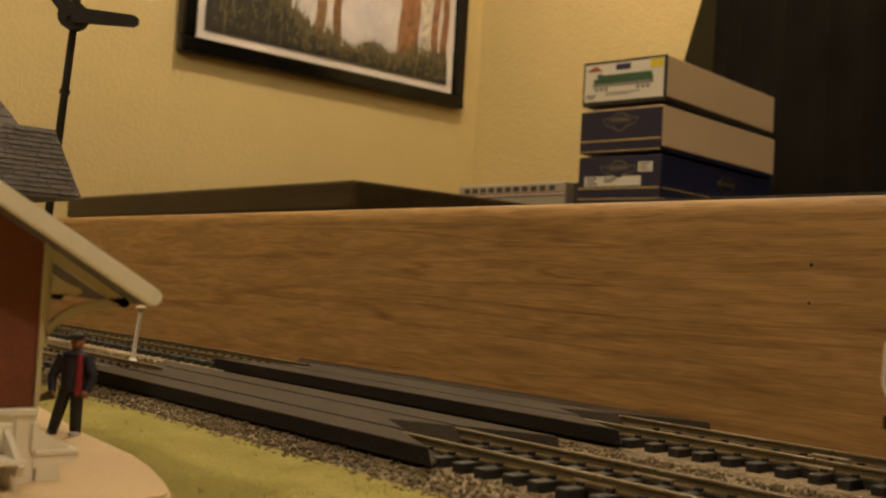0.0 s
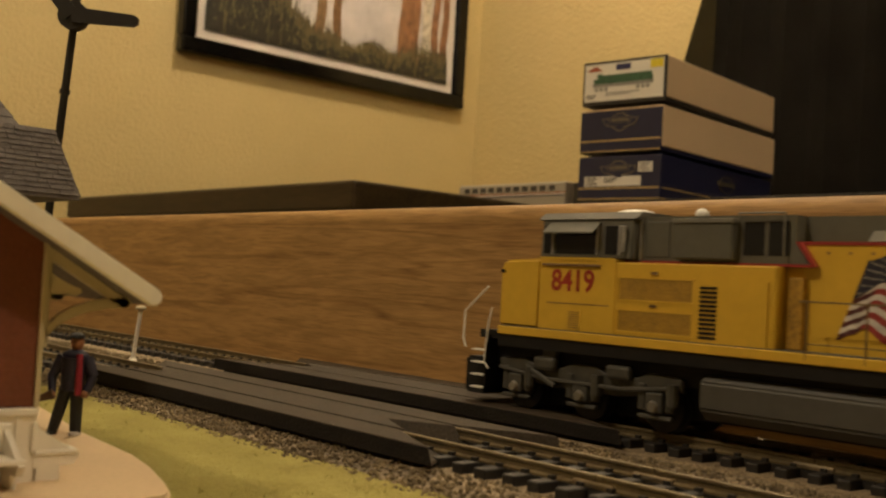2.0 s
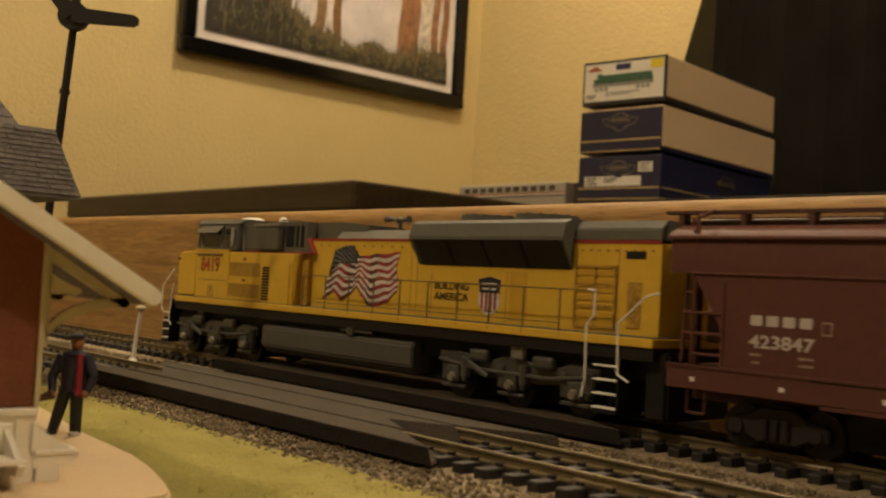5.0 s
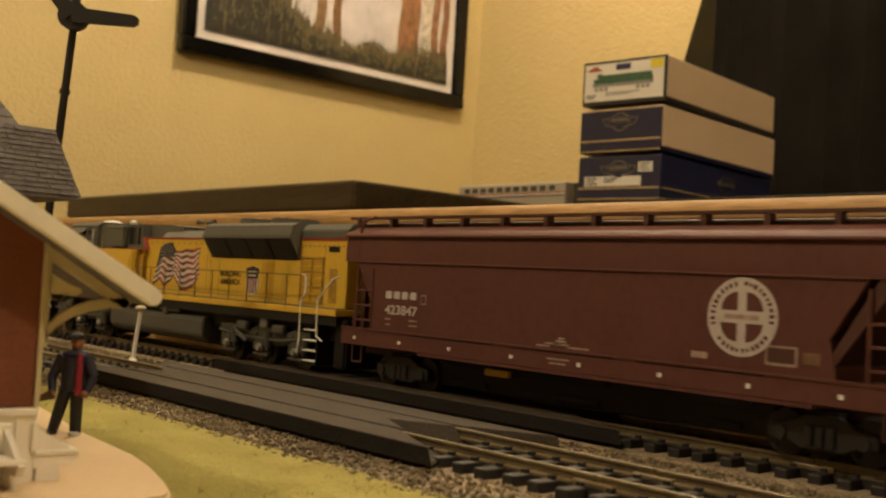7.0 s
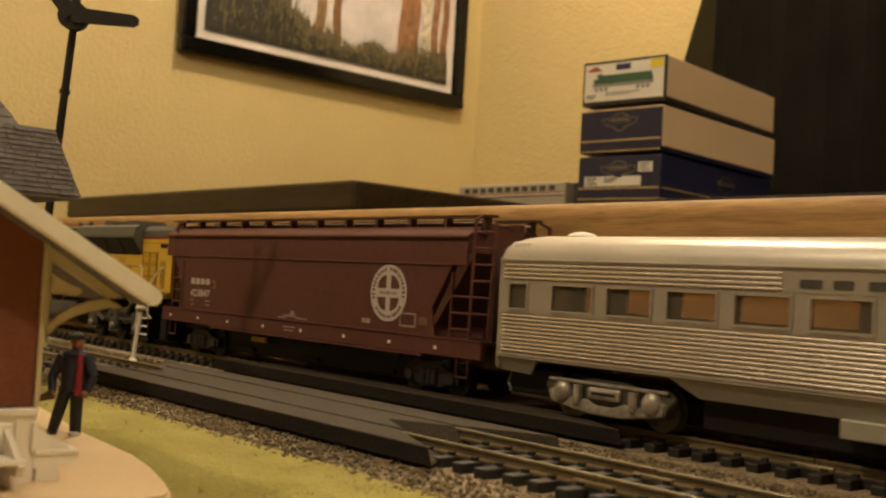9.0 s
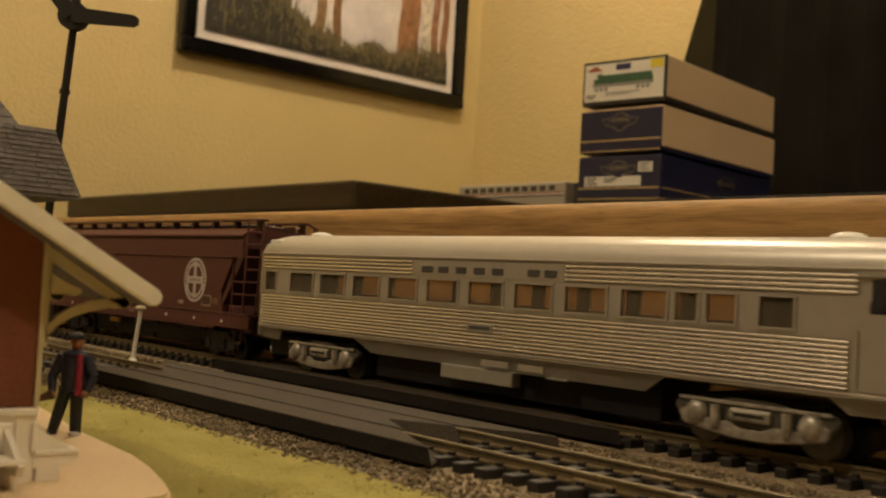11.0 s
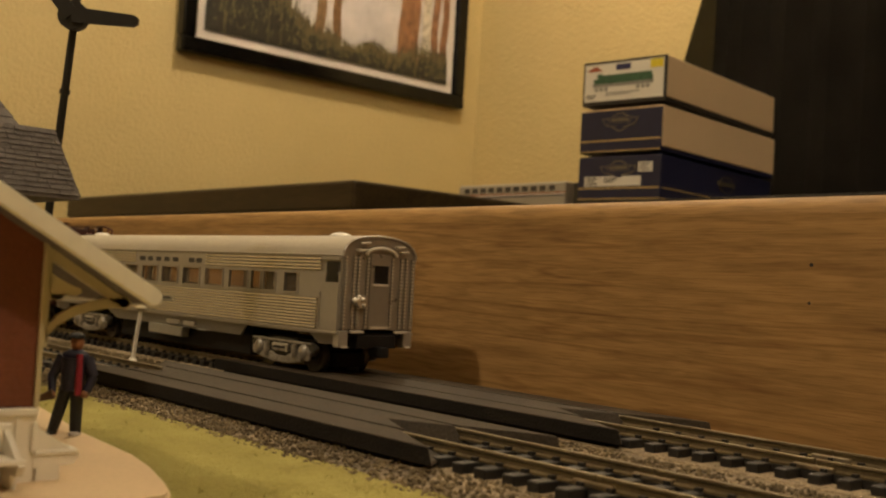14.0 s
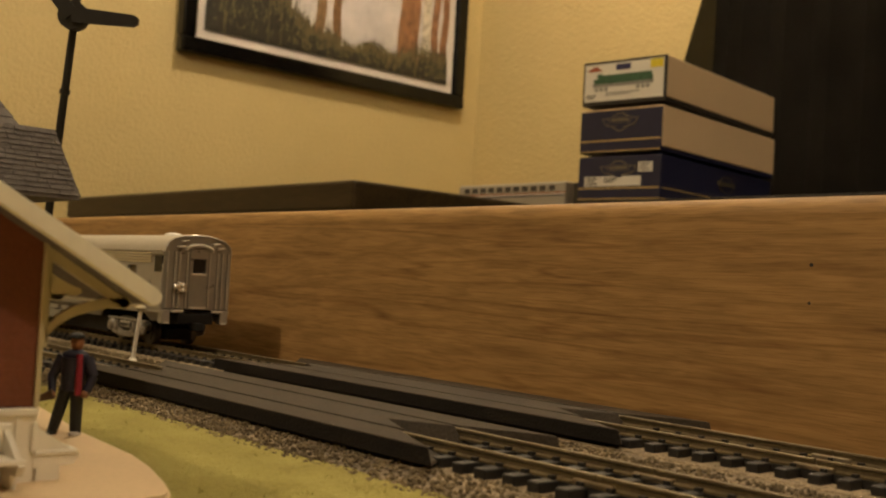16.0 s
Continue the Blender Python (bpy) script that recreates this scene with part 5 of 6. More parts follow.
        P("hatch", mmb(ox, -55.5, -48, *yy(12.6, 13.0), 45, 54.4, 0.3), "grey", "", gh)
        P("grab_rail", mmr(ox, [(-27, s * 14.6, 54), (-27, s * 14.6, 56), (-15, s * 14.4, 56), (-15, s * 14.4, 46)], 0.25), "grey_light", "", gh)
    part("antenna_ball", dome, M["white_paint"], gh, "white antenna ball", True)
    hood = P("hood", mmp(ox, [(-15.5, 24), (147, 24), (147, 48.8), (-12.6, 48.8), (-8.6, 43.8), (-15.5, 43.8)], "y", -11, 11), "yellow", "yellow long hood")
    for s in (-1, 1):
        yy = lambda a, b: (min(s * a, s * b), max(s * a, s * b))
        P("red_line", mmb(ox, -12.6, 52, *yy(10.9, 11.25), 48.7, 49.5), "stripe_red", "", hood)
        P("red_line", mmb(ox, 117, 147, *yy(10.9, 11.25), 48.7, 49.5), "stripe_red", "", hood)
        bm = mmp(ox, [(-12.9, 49.4), (-11.9, 49.4), (-7.6, 43.6), (-8.6, 43.6)], "y", *yy(10.9, 13.0))
        P("red_slash", bm, "stripe_red", "", hood)
        P("slash_gap", mmb(ox, -15.5, -11.5, *yy(10.8, 11.4), 24.2, 43.0), "yellow_shade", "", hood)
        P("hose_box", mmb(ox, -14.2, -10.4, *yy(11.0, 13.2), 24.3, 41, 0.4), "rust_yellow", "weathered yellow pipe column", hood)
        for x in (46.5, 49.5, 57, 91, 118, 133):
            P("door_seam", mmb(ox, x, x + 0.25, *yy(10.9, 11.06), 25, 47.5 if x < 50 or x > 110 else 40), "print_brown", "", hood)
        P("radiator_door", mmb(ox, 92.5, 99.5, *yy(10.9, 11.12), 25.5, 40), "yellow_shade", "", hood)
        for k in range(11):
            P("bolt_head", mmb(ox, -6 + k * 5.2, -5.4 + k * 5.2, *yy(10.9, 11.2), 46.6, 47.2), "print_brown", "", hood)
        for k in range(7):
            P("louvre", mmb(ox, 118.5, 132, *yy(10.9, 11.3), 26 + k * 2.3, 27.4 + k * 2.3), "yellow_shade", "louvred door", hood)
        for x in (118.0, 125.0, 132.0):
            P("door_bar", mmb(ox, x, x + 0.7, *yy(10.9, 11.5), 25.4, 42.2), "rust_yellow", "", hood)
        for z in (25.4, 31.0, 36.6, 42.0):
            P("door_bar", mmb(ox, 118.0, 132.7, *yy(10.9, 11.45), z, z + 0.6), "rust_yellow", "", hood)
        for k in range(9):
            P("bolt_head", mmb(ox, 120 + k * 3.0, 120.6 + k * 3.0, *yy(10.9, 11.25), 46.4, 47.0), "print_brown", "", hood)
        P("rust_patch", mmb(ox, 136.5, 141.0, *yy(10.9, 11.3), 26.0, 38.5, 0.2, 1), "rust_yellow", "weathered ribbed plate", hood)
        P("number_plate", mmb(ox, 135.5, 142, *yy(10.9, 11.2), 44.6, 46.6), "frame_black", "", hood)
    P("hood_roof", bevelled(mmp(ox, [(-11, 49.4), (-7.6, 52.8), (7.6, 52.8), (11, 49.4)], "x", 3, 52), 0.3), "grey_light", "light grey roof", hood)
    rear = bevelled(mmp(ox, [(-11, 49.4), (-11, 52.6), (-8.6, 55.0), (8.6, 55.0), (11, 52.6), (11, 49.4)], "x", 117, 147), 0.3)
    P("rear_roof", rear, "grey", "grey rear roof", hood)
    fl = P("radiator", mmp(ox, [(-11, 41.2), (-16.1, 49.2), (-16.1, 50.2), (-15.0, 54.2), (-12.5, 55.4), (12.5, 55.4), (15.0, 54.2), (16.1, 50.2), (16.1, 49.2), (11, 41.2)], "x", 50.5, 117), "grey", "flared grey radiator section")
    for s in (-1, 1):
        k = 0.001
        bm = mmp(ox, [(s * 11.25, 41.1), (s * 16.35, 49.1), (s * 16.05, 49.3), (s * 10.95, 41.3)], "x", 52.5, 115.8)
        P("radiator_grille", bm, "grille_black", "black radiator grille", fl)
        for x in (68, 84, 100):
            P("grille_bar", mmp(ox, [(s * 11.5, 41.0), (s * 16.6, 49.0), (s * 16.2, 49.3), (s * 11.1, 41.3)], "x", x, x + 0.6), "frame_black", "", fl)
    for x in (72, 96):
        bm = bmesh.new()
        rod(bm, ((x - ox) * 0.001, 0, 0.0552), ((x - ox) * 0.001, 0, 0.0575), 0.0098, 28)
        fan = P("fan", bm, "grey", "round roof fan", fl)
        for a in range(0, 180, 30):
            c, s_ = math.cos(radians(a)) * 0.009, math.sin(radians(a)) * 0.009
            P("fan_bar", rod(bmesh.new(), ((x - ox) * 0.001 - c, -s_, 0.0576), ((x - ox) * 0.001 + c, s_, 0.0576), 0.0003, 5), "frame_black", "", fan)
    horn = P("horn", mmr(ox, [(26, 0, 52.5), (26, 0, 56.4)], 0.7), "tank_grey", "three-trumpet air horn")
    for dy, dx in ((-2.2, -5), (0, 5), (2.2, -4)):
        bm = bmesh.new()
        rod(bm, ((26 - ox) * 0.001, dy * 0.001, 0.0568), ((26 + dx - ox) * 0.001, dy * 0.001, 0.0572), 0.0004, 8, 0.0013)
        P("trumpet", bm, "tank_grey", "", horn)
    flag(hood, ox)
    lettering("slogan", "BUILDING", 0.0034, M["slogan_ink"], hood, near_side((66.8 - ox) * 0.001, -0.01118, 0.0346), "black slogan", width=0.0160)
    lettering("slogan", "AMERICA", 0.0034, M["slogan_ink"], hood, near_side((66.8 - ox) * 0.001, -0.01118, 0.0312), "black slogan", width=0.0160)
    # striped shield without lettering
    sh = [(79.2, 37.2), (81.3, 37.6), (84, 38.2), (86.7, 37.6), (88.8, 37.2), (88.2, 33.4), (88.6, 30), (87, 27.4), (84, 26.2), (81, 27.4), (79.4, 30), (79.8, 33.4)]
    crest = P("shield", mmp(ox, sh, "y", -11.22, -11.0), "flag_white", "striped shield emblem", hood)
    P("shield_band", mmp(ox, [(79.2, 37.2), (81.3, 37.6), (84, 38.2), (86.7, 37.6), (88.8, 37.2), (88.1, 33.2), (79.9, 33.2)], "y", -11.34, -11.1), "flag_blue", "", crest)
    P("shield_bar", mmb(ox, 81, 87, -11.42, -11.2, 35.6, 36.2), "flag_white", "", crest)
    P("shield_bar", mmb(ox, 81, 87, -11.42, -11.2, 34.1, 34.7), "flag_white", "", crest)
    for k in range(4):
        P("shield_stripe", mmb(ox, 80.6 + k * 1.9, 81.5 + k * 1.9, -11.34, -11.1, 28.2 - (0.9 if k in (1, 2) else 0), 33.2), "flag_red", "", crest)
    # hand rails along the walkway
    for s in (-1, 1):
        y = s * 17.2
        rail = P("handrail", mmr(ox, [(-9, y, 35.6), (118, y, 35.6), (131, y, 35.6)], 0.22), "rail_grey", "thin walkway handrail")
        for k in range(10):
            x = -7 + k * 13.9
            P("stanchion", mmr(ox, [(x, y, 22.5), (x, y, 35.6)], 0.27), "rail_grey", "", rail)
        P("low_rail", mmr(ox, [(-7, y, 26.2), (118, y, 26.2)], 0.16), "rail_grey", "", rail)
        # white end rails and steps
        P("end_rail", mmr(ox, [(-111, s * 15, 35.2), (-120.5, s * 15, 27.5), (-120.8, s * 15, 19), (-119.6, s * 15, 16.5)], 0.33), "white_paint", "white end handrail")
        P("end_rail", mmr(ox, [(-107.4, s * 16.6, 29), (-108.4, s * 16.8, 24), (-109.4, s * 16.8, 13), (-107.6, s * 16.8, 11)], 0.33), "white_paint", "white end handrail")
        P("end_rail", mmr(ox, [(128.0, s * 17.2, 35.8), (130.6, s * 17.2, 35.6), (130.4, s * 17.2, 29), (128.0, s * 17.2, 26), (128.5, s * 17.4, 12), (127.5, s * 17.4, 7)], 0.33), "white_paint", "white end handrail")
        P("end_rail", mmr(ox, [(151.5, s * 17.2, 35.8), (147.5, s * 17.2, 34.8), (138.6, s * 17.2, 27.2), (139.4, s * 17.4, 14), (143, s * 17.4, 12.4)], 0.33), "white_paint", "white end handrail")
        for cx, w, rises in ((-111.8, 6.4, (4.9, 8.6, 12.3, 16.0)), (135, 9.0, (4.6, 8.3, 12.0, 15.7))):
            a, b = sorted((s * 8, s * 16.9))
            st = P("step_well", mmb(ox, cx - w / 2, cx + w / 2, a, b, 3.4, 5.0), "frame_black", "black boarding steps")
            P("step_back", mmb(ox, cx - w / 2, cx + w / 2, *sorted((s * 8, s * 10.5)), 3.4, 21), "frame_black", "", st)
            P("step_side", mmb(ox, cx + w / 2 - 0.6, cx + w / 2, *sorted((s * 8, s * 16.9)), 3.4, 21), "frame_black", "", st)
            for z in rises:
                P("step_edge", mmb(ox, cx - w / 2 + 0.3, cx + w / 2 - 0.6, *sorted((s * 14.4, s * 17.1)), z, z + 0.42), "white_paint", "white step edge", st)
    for x0, x1, zt in ((-120, -111, 14.0), (146, 153, 20.5)):
        P("pilot", bevelled(mmb(ox, x0, x1, -14.5, 14.5, 3.0, zt), 0.8), "frame_black", "black end pilot")
    P("front_deck", mmb(ox, -113, -104, -15.5, 15.5, 20.0, 22.4), "frame_black", "black end platform")
    P("coupler", mmb(ox, -127, -119, -1.6, 1.6, 7.8, 11.2, 0.6), "frame_black", "knuckle coupler")
    P("coupler", mmb(ox, 151, 157, -1.6, 1.6, 7.8, 11.2, 0.6), "frame_black", "knuckle coupler")
    tank = P("fuel_tank", bevelled(mmp(ox, [(-13, 5.4), (-16, 8.0), (-16, 14.6), (-14.6, 16.2), (14.6, 16.2), (16, 14.6), (16, 8.0), (13, 5.4)], "x", -35, 55), 0.5), "tank_grey", "long grey fuel tank", smooth=True)
    for s in (-1, 1):
        P("tank_pipe", mmr(ox, [(16, s * 15.6, 17.4), (34, s * 15.6, 17.4)], 0.8), "truck_grey", "", tank)
        P("filler", mmb(ox, 20, 24, *sorted((s * 15, s * 16.8)), 15.6, 19.2, 0.5), "truck_grey", "", tank)
        P("bell", mmb(ox, -88, -83, *sorted((s * 13, s * 15)), 13, 20, 0.5), "tank_grey", "", tank)
        P("sand_pipe", mmb(ox, 99, 104, *sorted((s * 14, s * 16)), 14.5, 20.5, 0.5), "grey_light", "", tank)
    diesel_truck(t, ox, -73.5, (-98, -73.5, -49))
    diesel_truck(t, ox, 98.5, (74, 98.5, 123))
    return t


# Darkened yellow for the grille panels: recess shade is in the colour.
M["mesh_recess"] = material("recess_yellow_mesh", (0.33, 0.19, 0.018), 0.6, vary=0.3, scale=300, fine=2500, bump=0.0002)
M["slogan_ink"] = material("slogan_ink", (0.075, 0.05, 0.012), 0.5, vary=0.2, scale=150)
M["number_red"] = material("number_red", (0.30, 0.025, 0.015), 0.45, vary=0.1, scale=100)
# Shaded copy of the yellow for gap, recess and louvres; the tag shares it.
M["yellow_shade"] = material("yellow_shaded", (0.50, 0.29, 0.02), 0.5, vary=0.08, scale=100)
M["rust_yellow"] = material("weathered_yellow", (0.34, 0.19, 0.02), 0.65, vary=0.5, scale=300, fine=900)
M["grille_black"] = material("grille_black", (0.008, 0.008, 0.008), 0.6, vary=0.3, scale=300)
M["rail_grey"] = material("weathered_rail", (0.15, 0.098, 0.035), 0.45, vary=0.1, scale=100)
M["lettering_white"] = material("lettering_white", (0.47, 0.42, 0.40), 0.5, vary=0.08, scale=200)


def freight_truck(parent, ox, cx, r=5.3):
    t = new("truck")
    t.parent = parent
    t.location = ((cx - ox) * 0.001, 0, 0)
    for s in (-1, 1):
        y0, y1 = sorted((s * 11.6, s * 13.4))
        pts = [(-13, 4), (-13, 7.5), (-8, 8.2), (-4, 10.5), (4, 10.5), (8, 8.2), (13, 7.5), (13, 4), (9, 4.2), (5, 2.4), (-5, 2.4), (-9, 4.2)]
        f = part("side_frame", bevelled(mmp(0, pts, "y", y0, y1), 0.3, 1), M["truck_dark"], t)
        for dx in (-10, 10):
            part("bearing_cap", rod(bmesh.new(), (dx * 0.001, s * 0.0132, 0.0055), (dx * 0.001, s * 0.0142, 0.0055), 0.0017, 12), M["truck_dark"], f)
        for dx in (-2.6, 0, 2.6):
            part("spring", rod(bmesh.new(), (dx * 0.001, s * 0.0138, 0.0034), (dx * 0.001, s * 0.0138, 0.0078), 0.0011, 8), M["truck_dark"], f)
    part("bolster", mmb(0, -3, 3, -11, 11, 6.5, 11), M["truck_dark"], t)
    for dx in (-10, 10):
        wheelset(t, dx, r, 11.6, M["truck_dark"])


M["truck_dark"] = material("dark_truck", (0.014, 0.011, 0.010), 0.6, vary=0.3, scale=200)


def hopper_car():
    ox = 256.0
    t = thing("hopper_car", (ox * 0.001, 0, 0), "brown-red model covered hopper wagon with white markings", "freight wagon")
    P = lambda nm, bm, m, label="", par=None, smooth=False: part(nm, bm, M[m], par or t, label, smooth)
    body = P("body", mmp(ox, [(170, 18), (335, 18), (333, 27.6), (341.5, 41.2), (161, 41.2), (169.5, 27.6)], "y", -17.0, 17.0), "maroon", "brown-red flat wagon side")
    up = [(-17.0, 41.2), (-17.0, 46.6), (-16.3, 50.2), (-12.5, 52.4), (0, 53.0), (12.5, 52.4), (16.3, 50.2), (17.0, 46.6), (17.0, 41.2)]
    P("upper_body", mmp(ox, up, "x", 154, 348), "maroon", "rounded upper side and roof", body, True)
    for s in (-1, 1):
        yy = lambda a, b: (min(s * a, s * b), max(s * a, s * b))
        P("side_rib", mmb(ox, 161.5, 341, *yy(16.8, 17.5), 40.9, 41.5, 0.15, 1), "maroon", "", body)
        P("roof_edge", bevelled(mmp(ox, [(s * 17.6, 49.5), (s * 17.6, 50.3), (s * 16.4, 51.2), (s * 11.6, 53.4), (s * 11.6, 52.6), (s * 15.6, 50.4)], "x", 153.5, 348.5), 0.15, 1), "maroon", "sloping roof edge", body)
        sill = P("side_sill", mmb(ox, 155, 357, *yy(15.5, 18.0), 12.9, 18.4, 0.2, 1), "maroon", "brown-red side sill")
        P("sill_lip", mmb(ox, 155, 357, *yy(16.5, 18.3), 18.2, 18.8), "maroon", "", sill)
        P("sill_foot", mmb(ox, 196, 330, *yy(16.5, 17.9), 12.0, 12.9), "maroon", "", sill)
        for x in (162.7, 186.6, 210.6, 237.2, 262.6, 289.0, 314.0, 336.7):
            P("reflector", mmb(ox, x - 0.6, x + 0.6, *yy(17.8, 18.15), 14.8, 15.9), "white_paint", "white reflector square", sill)
        # roof walk with legs
        wk = P("roof_walk", mmb(ox, 148, 352, *yy(8.4, 11.6), 56.3, 57.1), "maroon_dark", "dark roof walkway")
        P("hatch_edge", mmb(ox, 152, 348, *yy(6.0, 7.4), 52.6, 55.2), "maroon_dark", "", wk)
        # Pale strip added for the glints between the walkway legs.
        P("walk_glint", mmr(ox, [(150, s * 8.0, 54.9), (350, s * 8.0, 54.9)], 0.3), "lettering_white", "thin pale strip painted as a glint under the walkway", wk)
        for k in range(12):
            x = 152 + k * 17.8
            P("walk_leg", mmb(ox, x, x + 1.6, *yy(8.6, 11.4), 51.0, 56.4), "maroon_dark", "", wk)
        # corner ladders and end posts
        for e in (-1, 1):
            X = lambda d: ox + e * d
            lad = P("ladder", mmr(ox, [(X(86), s * 17.0, 19), (X(86), s * 17.0, 39)], 0.5), "maroon", "brown corner ladder")
            P("stile", mmr(ox, [(X(94.5), s * 17.0, 19), (X(94.5), s * 16.4, 55), (X(93), s * 12, 57)], 0.50), "maroon", "", lad)
            P("stile", mmr(ox, [(X(99.5), s * 14.0, 19), (X(99), s * 12.0, 55)], 0.50), "maroon", "", lad)
            for z in (21.5, 26.5, 31.5):
                P("rung", mmr(ox, [(X(86), s * 17.0, z), (X(94.5), s * 17.0, z)], 0.40), "maroon", "", lad)
            for z in (36.5, 41.5, 46.5, 51.5):
                P("rung", mmr(ox, [(X(94.5), s * 16.6, z), (X(99.3), s * 13.2, z)], 0.40), "maroon", "", lad)
            for z in (26.5, 31.5):
                P("rung", mmr(ox, [(X(94.5), s * 17.0, z), (X(99.4), s * 13.6, z)], 0.40), "maroon", "", lad)
            P("corner_post", mmb(ox, *sorted((X(97), X(99))), *yy(9.5, 11.5), 18, 50), "maroon_dark", "", lad)
            P("stirrup", mmr(ox, [(X(90), s * 17.2, 13), (X(90), s * 17.2, 7.2), (X(95), s * 17.2, 7.2), (X(95), s * 17.2, 13)], 0.35), "maroon_dark", "", lad)
    for e in (-1, 1):
        P("end_platform", mmb(ox, *sorted((ox + e * 84, ox + e * 101.5)), -17.5, 17.5, 17.2, 18.4), "maroon_dark", "end platform")
        P("draft_sill", mmb(ox, *sorted((ox + e * 58, ox + e * 101)), -6.5, 6.5, 9.5, 18), "maroon_dark", "")
        P("coupler", mmb(ox, *sorted((ox + e * 100, ox + e * 106)), -1.6, 1.6, 7.8, 11.2, 0.6), "frame_black", "knuckle coupler")
        P("end_slope", mmp(ox, [(ox + e * 95, 45), (ox + e * 77, 20), (ox + e * 75, 20), (ox + e * 90, 45)], "y", -16.6, 16.6), "maroon_dark", "sloping end sheet")
        P("brake_box", mmb(ox, *sorted((ox + e * 93, ox + e * 98)), -6, 4, 24, 32, 0.5), "maroon_dark", "")
    P("roof_hatch", mmb(ox, 158, 344, -5.2, 5.2, 52.0, 55.0, 0.5), "maroon_dark", "long roof hatch")
    for k, x in enumerate((212, 256, 300)):
        bm = bmesh.new()
        bmesh.ops.create_cone(bm, cap_ends=True, segments=4, radius1=0.008, radius2=0.026, depth=0.013, matrix=Matrix.Translation(((x - ox) * 0.001, 0, 0.0118)) @ Matrix.Rotation(radians(45), 4, "Z"))
        # Near-black instead of the wagon red: the underside's shade is painted in.
        b = P("hopper_bay", bm, "truck_dark", "outlet bay with underside shade in its colour")
        P("outlet", mmb(ox, x - 8, x + 8, -10.5, 10.5, 3.8, 5.6, 0.3), "frame_black", "", b)
    # Beam made wide and black to stand in for shade below the wagon.
    P("shade_beam", mmb(ox, 197.5, 316.5, -9.5, 9.5, 3.0, 12, 0.4), "frame_black", "black beam widened to stand in for shade")
    P("yellow_tag", mmb(ox, 222, 232, -13.5, -12, 8.4, 10.6, 0.3), "yellow_shade", "")
    # markings: plain blocks for the owner's name, the number lettered
    for k in range(4):
        x = 177.4 + k * 4.15
        P("name_block", mmb(ox, x, x + 3.1, -17.16, -16.9, 29.4, 31.9, 0.3, 1), "lettering_white", "white block in place of a name letter", body)
    lettering("wagon_number", "423847", 0.0042, M["lettering_white"], body, near_side((185.4 - ox) * 0.001, -0.0171, 0.0256), "white wagon number", width=0.0164)
    for x0, x1, z in ((177.5, 180.5, 22.4), (190, 193.5, 22.4), (178, 180, 20.6), (190, 193.5, 20.8), (249, 255, 20.0), (246, 251, 19.2), (257.5, 265, 19.3), (254, 256.5, 21.6), (253, 257, 20.8), (252, 258, 19.9)):
        P("stencil_bar", mmb(ox, x0, x1, -17.12, -16.9, z, z + 0.55), "stencil", "", body)
    for x0, x1, z in ((251, 259, 15.9), (252, 258, 14.7)):
        P("stencil_bar", mmb(ox, x0, x1, -18.14, -17.9, z, z + 0.5), "stencil", "", body)
    P("stencil_frame", mmb(ox, 195.2, 197.6, -17.12, -16.9, 28.2, 31.2), "stencil", "", body)
    P("stencil_frame", mmb(ox, 195.5, 197.3, -17.18, -16.9, 28.5, 30.9), "maroon", "", body)
    cx, cz = 311.0, 31.2
    def disc(r, a0=0, a1=360, dx=0, dz=0, n=40):
        if a1 - a0 == 360:
            return [(cx + r * math.cos(radians(a)), cz + r * math.sin(radians(a))) for a in range(0, 360, 9)]
        return [(cx + dx, cz + dz)] + [(cx + dx + r * math.cos(radians(a)), cz + dz + r * math.sin(radians(a))) for a in range(a0, a1 + 1, 9)]
    her = P("herald", mmp(ox, disc(9.4), "y", -17.14, -16.9), "lettering_white", "round white cross emblem", body)
    for a, dx, dz in ((0, 1.2, 1.5), (90, -1.2, 1.5), (180, -1.2, -1.5), (270, 1.2, -1.5)):
        P("herald_quarter", mmp(ox, disc(4.4, a, a + 90, dx, dz), "y", -17.2, -16.95), "maroon", "", her)
    bm = bmesh.new()
    rnd = random.Random(21)
    for k in range(36):
        a = radians(k * 10 + 4 + rnd.uniform(-1, 1))
        if k in (9, 20, 21, 33, 34):
            continue
        m = Matrix.Translation(((cx + 7.9 * math.cos(a) - ox) * 0.001, -0.01714, (cz + 7.9 * math.sin(a)) * 0.001)) @ Matrix.Rotation(-a, 4, "Y") @ Matrix.Diagonal((rnd.uniform(0.0008, 0.0014), 0.0001, rnd.uniform(0.0006, 0.0010), 1))
        bmesh.ops.create_cube(bm, size=1.0, matrix=m)
    tagged(P("ring_marks", bm, "maroon", "dark marks round the ring", her), kind="stuff")
    bm = mmb(ox, cx - 4.6, cx + 4.6, -17.24, -17.1, cz - 0.5, cz + 0.5)
    P("herald_bar", bm, "stencil", "", her)
    P("data_plate", mmb(ox, 317.6, 325.6, -17.14, -16.9, 20.6, 25.2), "stencil", "small data panel", body)
    for x in (318.4, 321.8):
        P("data_cell", mmb(ox, x - 0.3, x + 3.2, -17.2, -16.9, 21.3, 24.7), "maroon_dark", "", body)
    P("stencil_bar", mmb(ox, 297.5, 302, -17.12, -16.9, 20.6, 22.2), "stencil", "", body)
    P("stencil_bar", mmb(ox, 327, 331, -17.12, -16.9, 21.6, 24.2), "stencil_dim", "", body)
    freight_truck(t, ox, 183.0)
    freight_truck(t, ox, 330.0)
    return t


M["stencil"] = material("stencil_paint", (0.30, 0.22, 0.18), 0.6, vary=0.3, scale=400)
